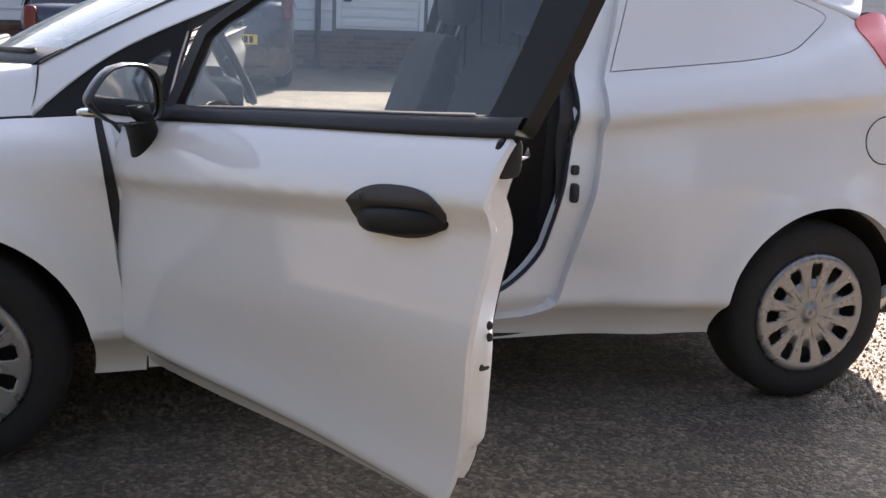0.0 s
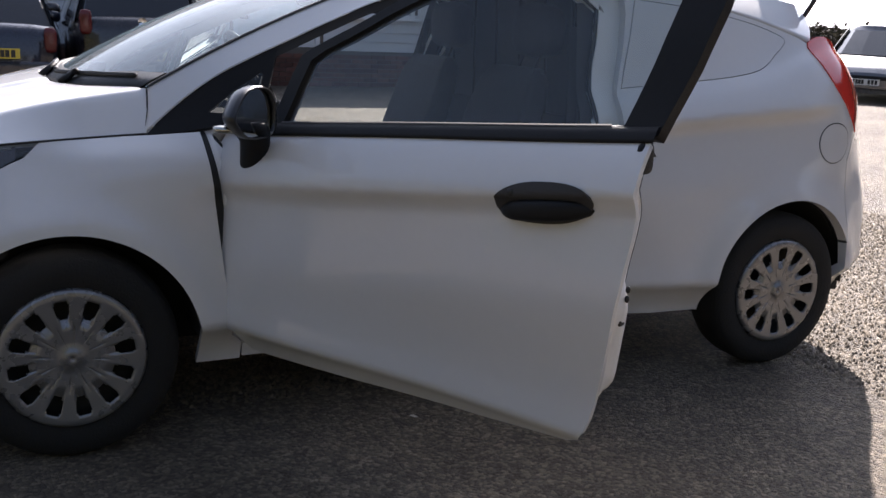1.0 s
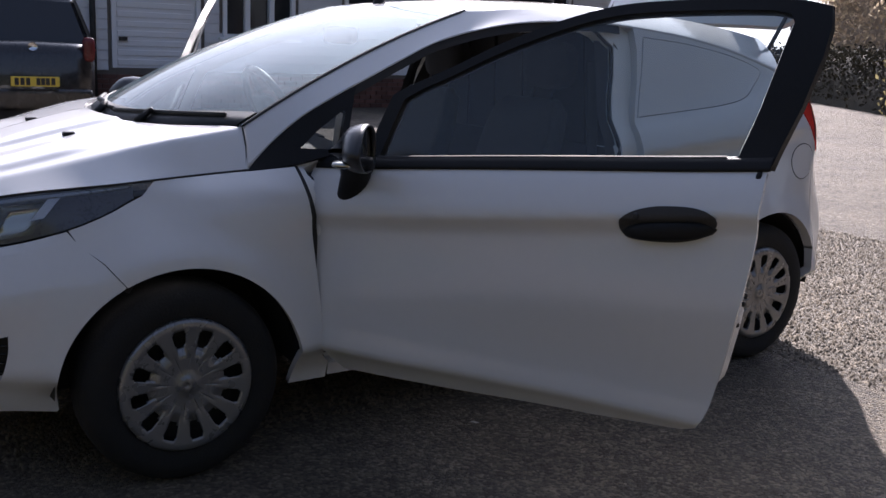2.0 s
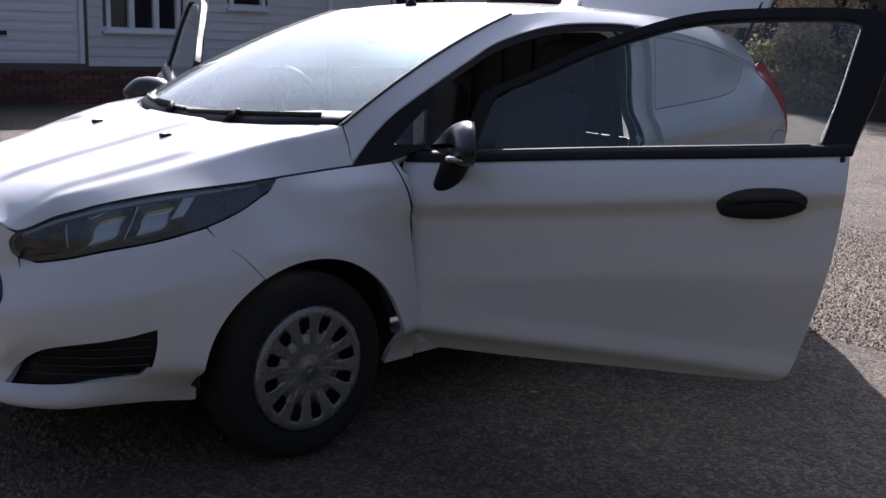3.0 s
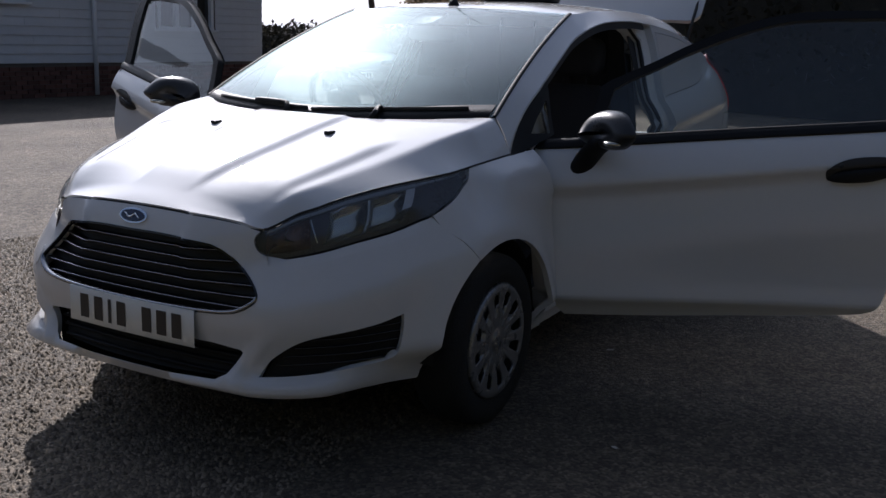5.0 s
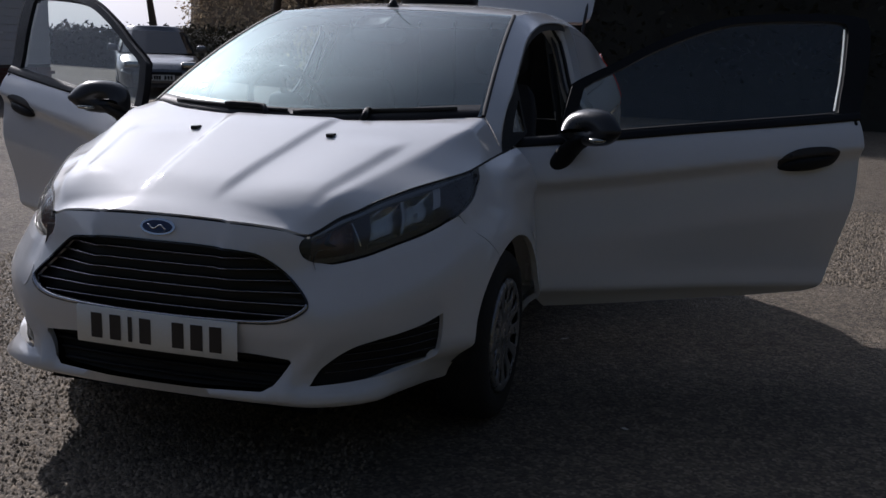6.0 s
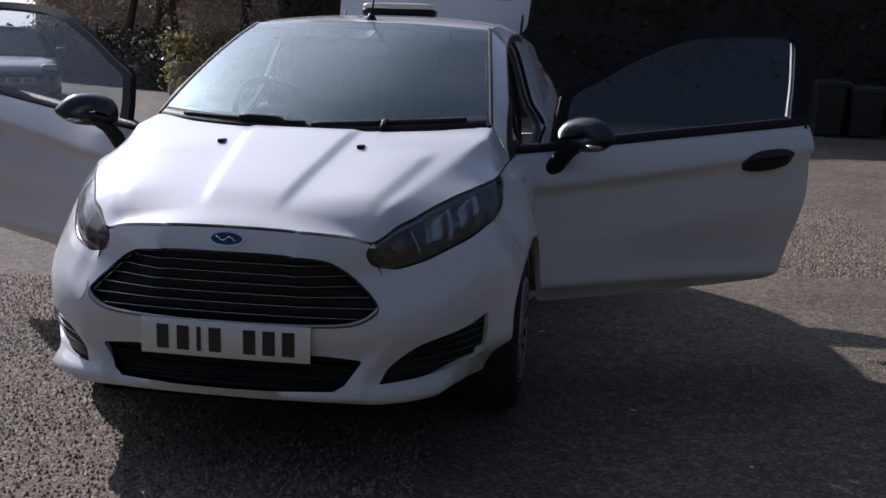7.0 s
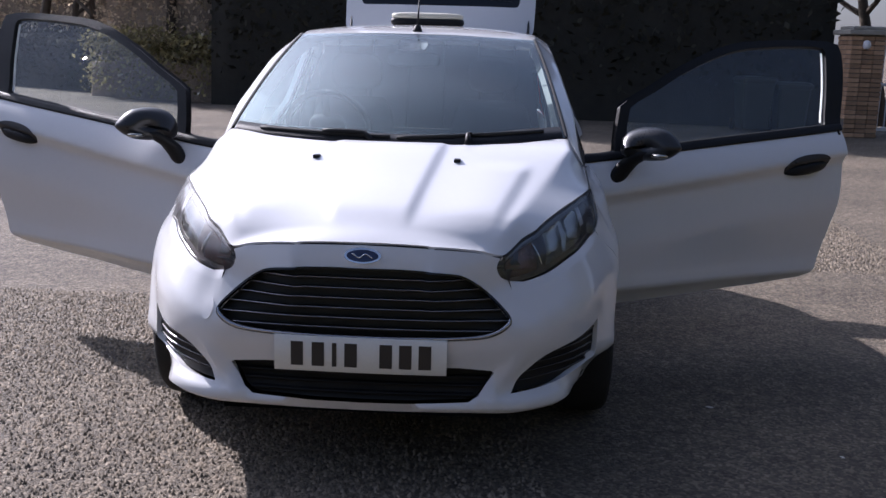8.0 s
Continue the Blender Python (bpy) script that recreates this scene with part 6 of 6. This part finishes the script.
    shape = ease([(0.0, 0.10), (0.12, 0.52), (0.3, 0.78), (0.55, 0.94), (0.8, 1.0), (1.0, 0.97)])
    rows = []
    for t in [0, 0.04, 0.1, 0.18, 0.28, 0.4, 0.55, 0.7, 0.85, 1.0, 1.0, 0.93]:
        k = shape(t)
        if len(rows) == 10:
            k *= 0.93
        if len(rows) == 11:
            k *= 0.90
        ring = []
        for a in np.linspace(0, math.tau, 33)[:-1]:
            ca, sa = math.cos(a), math.sin(a)
            yy = math.copysign(abs(ca) ** 0.6, ca) * 0.112
            zz = math.copysign(abs(sa) ** (0.8 if sa > 0 else 0.55), sa) * (0.082 if sa > 0 else 0.056) * (1.0 - 0.72 * max(ca, 0) ** 1.3)
            ring.append((cx + 0.055 - 0.100 * t - 0.046 * (yy / 0.112), cy + yy * k, cz + zz * k + 0.006 * ca))
        rows.append(ring)
    housing = loft("mirror", rows, CAP, door, True, label="black door mirror on a foot", **sub)
    gx = sum(q[0] for q in rows[-1]) / len(rows[-1])
    glassring = [[(gx + (q[0] - gx) * f + 0.004, cy + (q[1] - cy) * f, cz + (q[2] - cz) * f) for q in rows[-1]] for f in (1.0, 0.6, 0.2, 0.001)]
    loft("mirror_glass", glassring, MIRROR, door, True, **sub)
    loft("mirror_lamp", superball((cx - 0.014, cy + 0.066, cz - 0.026), (0.032, 0.038, 0.011), 2.5, 18, 8), REFLECTOR, door, True, "clear side repeater lens", **sub)
    fr = []
    for fx, fy, fz, rx, ry in ((-0.512, 0.788, 0.772, 0.014, 0.008), (-0.514, 0.796, 0.780, 0.030, 0.016), (-0.522, 0.803, 0.802, 0.040, 0.024), (-0.542, 0.812, 0.845, 0.045, 0.028), (-0.565, 0.826, 0.885, 0.048, 0.034), (-0.595, 0.862, 0.920, 0.052, 0.046), (-0.605, 0.88, 0.945, 0.048, 0.05)):
        fr.append([(fx + rx * math.cos(a), fy + ry * math.sin(a), fz) for a in np.linspace(0, math.tau, 21)[:-1]])
    loft("mirror_foot", fr, TRIM, door, True, caps=True, **sub)

    # body side of the opening: jamb, seal, striker, fixed quarter light
    jamb = panel("door_jamb", grown(resample(DOOR_ALL, 0.03), 0.012), inset(flank, 0.036), PAINT_IN, car, m, step=0.04, dense=0.02, holes=[APERTURE], lip=0.06)
    ap = resample(APERTURE, 0.03)
    pts = [inset(flank, 0.05)(x, z) for x, z in ap]
    tube("door_seal", list(pts) + [pts[0]], 0.009, SEAL_AND_GAP, jamb, 7, side=m)
    p = np.array(inset(flank, 0.03)(-1.645, 0.69))
    loft("striker", superball(p, (0.012, 0.016, 0.028), 4, 14, 8), STEEL, jamb, True, side=m)
    p = np.array(inset(flank, 0.03)(-1.645, 0.755))
    loft("striker", superball(p, (0.012, 0.008, 0.014), 4, 14, 8), STEEL, jamb, True, side=m)
    strip = [(x + 0.03, z) for x, z in DOOR_FRONT] + [(x - 0.03, z) for x, z in DOOR_FRONT[::-1]]
    panel("wing_edge", strip, inset(flank, 0.026), PAINT_IN, jamb, m, step=0.03, lip=0.004)
    # dark strip: the shade in the gap before the door, put in as colour
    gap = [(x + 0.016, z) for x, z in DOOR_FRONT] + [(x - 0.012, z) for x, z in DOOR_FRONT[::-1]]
    panel("wing_seal", gap, inset(flank, 0.019), SEAL_AND_GAP, jamb, m, step=0.03, dense=0.008, lip=0.004)
    for z in (0.42, 0.72):
        p = np.array(inset(flank, 0.03)(-0.44, z))
        loft("hinge", superball(p, (0.028, 0.022, 0.035), 5, 14, 8), PAINT_IN, jamb, True, side=m)
    sail = [(-0.214, 0.883), (-0.30, RAIL_TOP(-0.30) - 0.003), (-0.42, RAIL_TOP(-0.42) - 0.003), (-0.56, RAIL_TOP(-0.56) - 0.004), (-0.605, RAIL_TOP(-0.605) - 0.006), (-0.594, 1.116), (-0.566, 1.03), (-0.538, 0.936), (-0.47, 0.922), (-0.366, 0.900), (-0.30, 0.891)]
    light = [(-0.39, 0.945), (-0.45, 0.995), (-0.51, 1.035), (-0.543, 1.056), (-0.551, 1.05), (-0.535, 1.0), (-0.515, 0.946), (-0.505, 0.940)]
    q = panel("quarter_light", sail, inset(flank, 0.003), TRIM, car, m, step=0.03, dense=0.012, holes=[light], lip=0.02, label="fixed black corner panel beside the windscreen")
    panel("corner_glass", light, inset(flank, 0.004), TINTED, q, m, step=0.03, dense=0.012, lip=0)
    # inside linings
    lining = [(-1.62, 0.30), (-1.60, 0.9), (-1.66, 1.30), (-2.0, 1.29), (-2.5, 1.22), (-2.72, 1.12), (-2.84, 0.95), (-2.84, 0.5), (-2.84, 0.36)] + [(x, z) for x, z in arch(BASE, 0.352, 170, 10, 16)] + [(-2.0, 0.30)]
    panel("side_lining", lining, inset(flank, 0.075), DASH, car, m, step=0.08, lip=0.0, flip=True)
    panel("side_lining", lining, inset(flank, 0.072), DASH, car, m, step=0.08, lip=0.0)

# ---- tailgate, standing up on its struts ----
def gate_at(u, v):
    """u across in metres, v up the gate."""
    w = abs(u) / 0.62
    return (-2.745 - 0.42 * v - 0.05 * v * v - 0.5 * max(0, v - 0.35) ** 2 - 0.05 * w ** 3, u, 1.405 + 0.86 * v - 0.028 * w ** 3)


GATE = spline([(-0.60, 0.12), (-0.585, 0.045), (-0.52, 0.01), (0, 0.0), (0.52, 0.01), (0.585, 0.045), (0.60, 0.12), (0.61, 0.5), (0.60, 1.0), (0.5, 1.09), (0, 1.11), (-0.5, 1.09), (-0.60, 1.0), (-0.61, 0.5)], 8, True)
REAR_PANE = spline([(-0.50, 0.245), (-0.44, 0.225), (0, 0.215), (0.44, 0.225), (0.50, 0.245), (0.515, 0.5), (0.50, 0.66), (0, 0.70), (-0.50, 0.66), (-0.515, 0.5)], 8, True)
back = lambda p: np.array((-6.0, 0.0, 1.0))
gate = panel("tailgate", GATE, gate_at, PAINT, car, step=0.05, dense=0.02, holes=[REAR_PANE], lip=0.035, core=back, label="white tailgate standing open")
panel("tailgate_lining", grown(resample(GATE, 0.03), -0.01), lambda u, v: np.array(gate_at(u, v)) - (0.035, 0, 0), DASH, gate, step=0.08, holes=[REAR_PANE], lip=0, core=back, flip=True)
rp = panel("rear_window", grown(resample(REAR_PANE, 0.03), 0.006), lambda u, v: np.array(gate_at(u, v)) - (0.006, 0, 0), glass("rear_glass", (0.04, 0.045, 0.05)), gate, step=0.08, lip=0, core=back)
for k in range(9):
    v = 0.27 + 0.045 * k
    tube("heater_line", [np.array(gate_at(u, v)) - (0.004, 0, 0) for u in np.linspace(-0.46, 0.46, 9)], 0.0016, STEEL, rp, 4)
block("rear_wiper_base", (-2.95, -0.04, 2.02), (-2.90, 0.04, 2.06), TRIM, gate, 0.01)
for m in (1, -1):
    tube("gas_strut", [(-2.66, 0.56 * m, 1.22), (-2.93, 0.565 * m, 1.62)], 0.009, STEEL, car, 8)

# ---- roof aerial and beacon bar ----
lathe("aerial_base", [(0.001, 0.03), (0.012, 0.028), (0.02, 0.012), (0.026, 0.0), (0.026, -0.012)], TRIM, car, 16, (-1.08, 0.0, ROOF_Z(-1.08)), "z")
tube("aerial", [(-1.085, 0, ROOF_Z(-1.08) + 0.02), (-1.14, 0, ROOF_Z(-1.08) + 0.11), (-1.30, 0, ROOF_Z(-1.08) + 0.36)], [0.0055, 0.0035, 0.0025], TRIM, car, 8, label="thin black roof aerial")
bz = ROOF_Z(-1.75) + 0.006
beacon = loft("beacon_base", superball((-1.75, 0.0, bz + 0.012), (0.075, 0.195, 0.022), 5, 40, 10), TRIM, car, True, label="low roof beacon bar with a cream cover")
loft("beacon_cover", superball((-1.75, 0.0, bz + 0.040), (0.072, 0.190, 0.020), 4, 40, 10), CREAM, beacon, True)

# ---- wipers ----
def over(u, v, d):
    p = np.array(windscreen_at(u, v))
    return p + np.array((0.39, 0, 0.92)) * d


for u0, u1, v0, v1, piv in ((-0.80, -0.02, 0.022, 0.026, -0.10), (0.02, 0.86, 0.022, 0.050, 0.42)):
    path = [over(u, v0 + (v1 - v0) * t + 0.006 * math.sin(math.pi * t), 0.007) for t, u in zip(np.linspace(0, 1, 16), np.linspace(u0, u1, 16))]
    blade = tube("wiper_blade", path, 0.008, SEAL_AND_GAP, car, 6, label="black windscreen wiper")
    arm = [over(piv, -0.025, 0.010)] + [over(u, v0 + 0.004 + 0.004 * math.sin(math.pi * t), 0.019) for t, u in zip(np.linspace(0.15, 1, 8), np.linspace(piv + (u0 + u1 - 2 * piv) * 0.1, (u0 + u1) / 2, 8))]
    tube("wiper_arm", arm, [0.014] + [0.010] * (len(arm) - 2) + [0.007], TRIM, blade, 8)
    lathe("wiper_pivot", [(0.001, 0.03), (0.016, 0.026), (0.02, 0.0), (0.02, -0.03)], TRIM, blade, 14, tuple(over(piv, -0.03, -0.012)), "z")

# ---- cabin ----
dash = [(-0.10, 0.945), (-0.30, 0.958), (-0.52, 0.955), (-0.66, 0.935), (-0.72, 0.90), (-0.72, 0.84), (-0.68, 0.72), (-0.66, 0.58), (-0.60, 0.50), (-0.45, 0.46)]
dash = spline(dash, 4)
fits = lambda x, y: (x - 0.16 * abs(y / 0.62) ** 2.2 * bump(x, -0.6, -0.1), y)
dashboard = loft("dashboard", [[(*fits(p[0], y), p[1] - 0.03 * abs(y / 0.62) ** 4 + 0.02 * math.exp(-((y + 0.37) / 0.16) ** 2) * bump(-p[0], 0.4, 0.65)) for p in dash] for y in np.linspace(-0.655, 0.655, 27)], DASH, car, label="black plastic dashboard")
block("centre_stack", (-0.80, -0.13, 0.42), (-0.66, 0.13, 0.92), DASH, dashboard, 0.03)
block("dash_paper", (-0.42, 0.10, 0.958), (-0.26, 0.34, 0.962), PLATE, car, 0.001, label="white paper on the dashboard")
block("dash_paper", (-0.30, -0.10, 0.957), (-0.16, 0.08, 0.963), PLATE, car, 0.001, label="white paper on the dashboard")
block("dash_paper", (-0.36, 0.36, 0.953), (-0.24, 0.52, 0.960), PLATE, car, 0.001, label="white paper on the dashboard")
block("dash_paper", (-0.50, -0.02, 0.960), (-0.40, 0.16, 0.966), CREAM, car, 0.001, label="folded cream paper on the dashboard")
wc = Vector((-0.80, -0.37, 0.97))
rot = Euler((0, radians(-62), 0)).to_matrix()
rim_pts = [wc + rot @ Vector((0.182 * math.cos(a), 0.182 * math.sin(a), 0)) for a in np.linspace(0, math.tau, 41)]
sw = tube("steering_wheel", rim_pts, 0.015, TRIM, car, 10, label="black steering wheel")
loft("wheel_hub", [[wc + rot @ Vector(q) for q in r] for r in superball((0, 0, -0.015), (0.075, 0.085, 0.03), 3, 20, 10)], DASH, sw, True)
for a in (0.0, math.pi, math.pi * 1.5, math.pi / 2):
    if a != math.pi / 2:
        tube("wheel_spoke", [wc + rot @ Vector((r * math.sin(a + math.pi / 2) * 1.0, r * math.cos(a + math.pi / 2) * 1.0, -0.012)) for r in (0.05, 0.12, 0.182)], 0.016, DASH, sw, 8, flat=0.6)
block("steering_column", (-0.78, -0.42, 0.84), (-0.62, -0.32, 0.93), DASH, car, 0.02)
mount = over(0.0, 0.86, -0.02)
loft("rear_view_mirror", superball((mount[0] - 0.06, mount[1], mount[2] - 0.055), (0.022, 0.12, 0.034), 4, 24, 10), TRIM, car, True)
pod = loft("camera_pod", [[over(u * 0.115, v, -0.008 - d) for u, v in spline([(-1, 0.87), (-0.9, 0.80), (0, 0.785), (0.9, 0.80), (1, 0.87), (0.9, 0.935), (0, 0.945), (-0.9, 0.935)], 4, True)] for d in (0.0, 0.012)] + [[over(0.0, 0.865, -0.008)] * 32], POD, car, True, "mauve-grey sensor pad behind the windscreen")
for du in (-0.045, 0.045):
    loft("pod_window", [[over(du + q * math.cos(a), 0.835 + q * 0.8 * math.sin(a), -0.0055) for a in np.linspace(0, math.tau, 17)[:-1]] for q in (0.024, 0.012, 0.001)], REFLECTOR, pod, True)


def seat(y):
    c = loft("seat", superball((-1.18, y, 0.46), (0.27, 0.235, 0.095), 5, 36, 12), CLOTH, car, True, "dark cloth bucket seat")
    rows = []
    for k in range(15):
        t = k / 14
        z = 0.45 + 0.62 * t
        x = -1.40 - 0.20 * t
        w = 0.235 - 0.03 * t - 0.06 * max(0, t - 0.8) * 5 * 0.5
        d = 0.075 - 0.02 * t
        f = 0.4 if k in (0, 14) else 1
        rows.append([(x + d * f * math.copysign(abs(math.cos(a)) ** 0.5, math.cos(a)) + (0.03 * abs(math.sin(a)) ** 3), y + w * (f * 0.2 + 0.8) * math.copysign(abs(math.sin(a)) ** 0.5, math.sin(a)), z) for a in np.linspace(0, math.tau, 29)[:-1]])
    loft("backrest", rows, CLOTH, c, True, caps=True)
    loft("headrest", superball((-1.655, y, 1.20), (0.055, 0.135, 0.095), 3.4, 28, 12), CLOTH, c, True)
    for dy in (-0.06, 0.06):
        tube("headrest_post", [(-1.60, y + dy, 1.02), (-1.645, y + dy, 1.14)], 0.007, STEEL, c, 8)
    block("seat_base", (-1.40, y - 0.2, 0.29), (-0.95, y + 0.2, 0.40), DASH, c, 0.02)


seat(0.36)
seat(-0.36)
block("centre_console", (-1.4, -0.09, 0.29), (-0.7, 0.09, 0.52), DASH, car, 0.03)
tube("gear_lever", [(-0.92, 0, 0.52), (-0.94, 0, 0.62), (-0.95, 0, 0.66)], [0.012, 0.014, 0.024], DASH, car, 10)
loft("headlining", [[(lambda p: (p[0], p[1] * 0.98, p[2] - 0.03))(roof_at(x, u)) for u in np.linspace(-1, 1, 17)] for x in np.linspace(-1.0, -2.70, 14)], LINER, car)
loft("load_bulkhead", [[(-1.78 + 0.05 * (z - 0.3), y, z) for y in np.linspace(-0.64, 0.64, 9)] for z in (0.29, 0.6, 0.90)], DASH, car)
loft("load_bulkhead", [[(-1.752 + 0.05 * (z - 0.9), y * (1 - 0.12 * (z - 0.9) / 0.42), z) for y in np.linspace(-0.62, 0.62, 9)] for z in (0.903, 1.1, 1.33)], DASH, car)
for y in np.linspace(-0.5, 0.5, 6):
    tube("bulkhead_bar", [(-1.742, y, 0.90), (-1.722, y * 0.93, 1.36)], 0.006, STEEL, car, 6)
for m in (1, -1):
    tube("seat_belt", [(-1.66, 0.60 * m, 1.22), (-1.63, 0.66 * m, 0.95), (-1.60, 0.70 * m, 0.35)], 0.02, SEAL_AND_GAP, car, 8, flat=0.15)
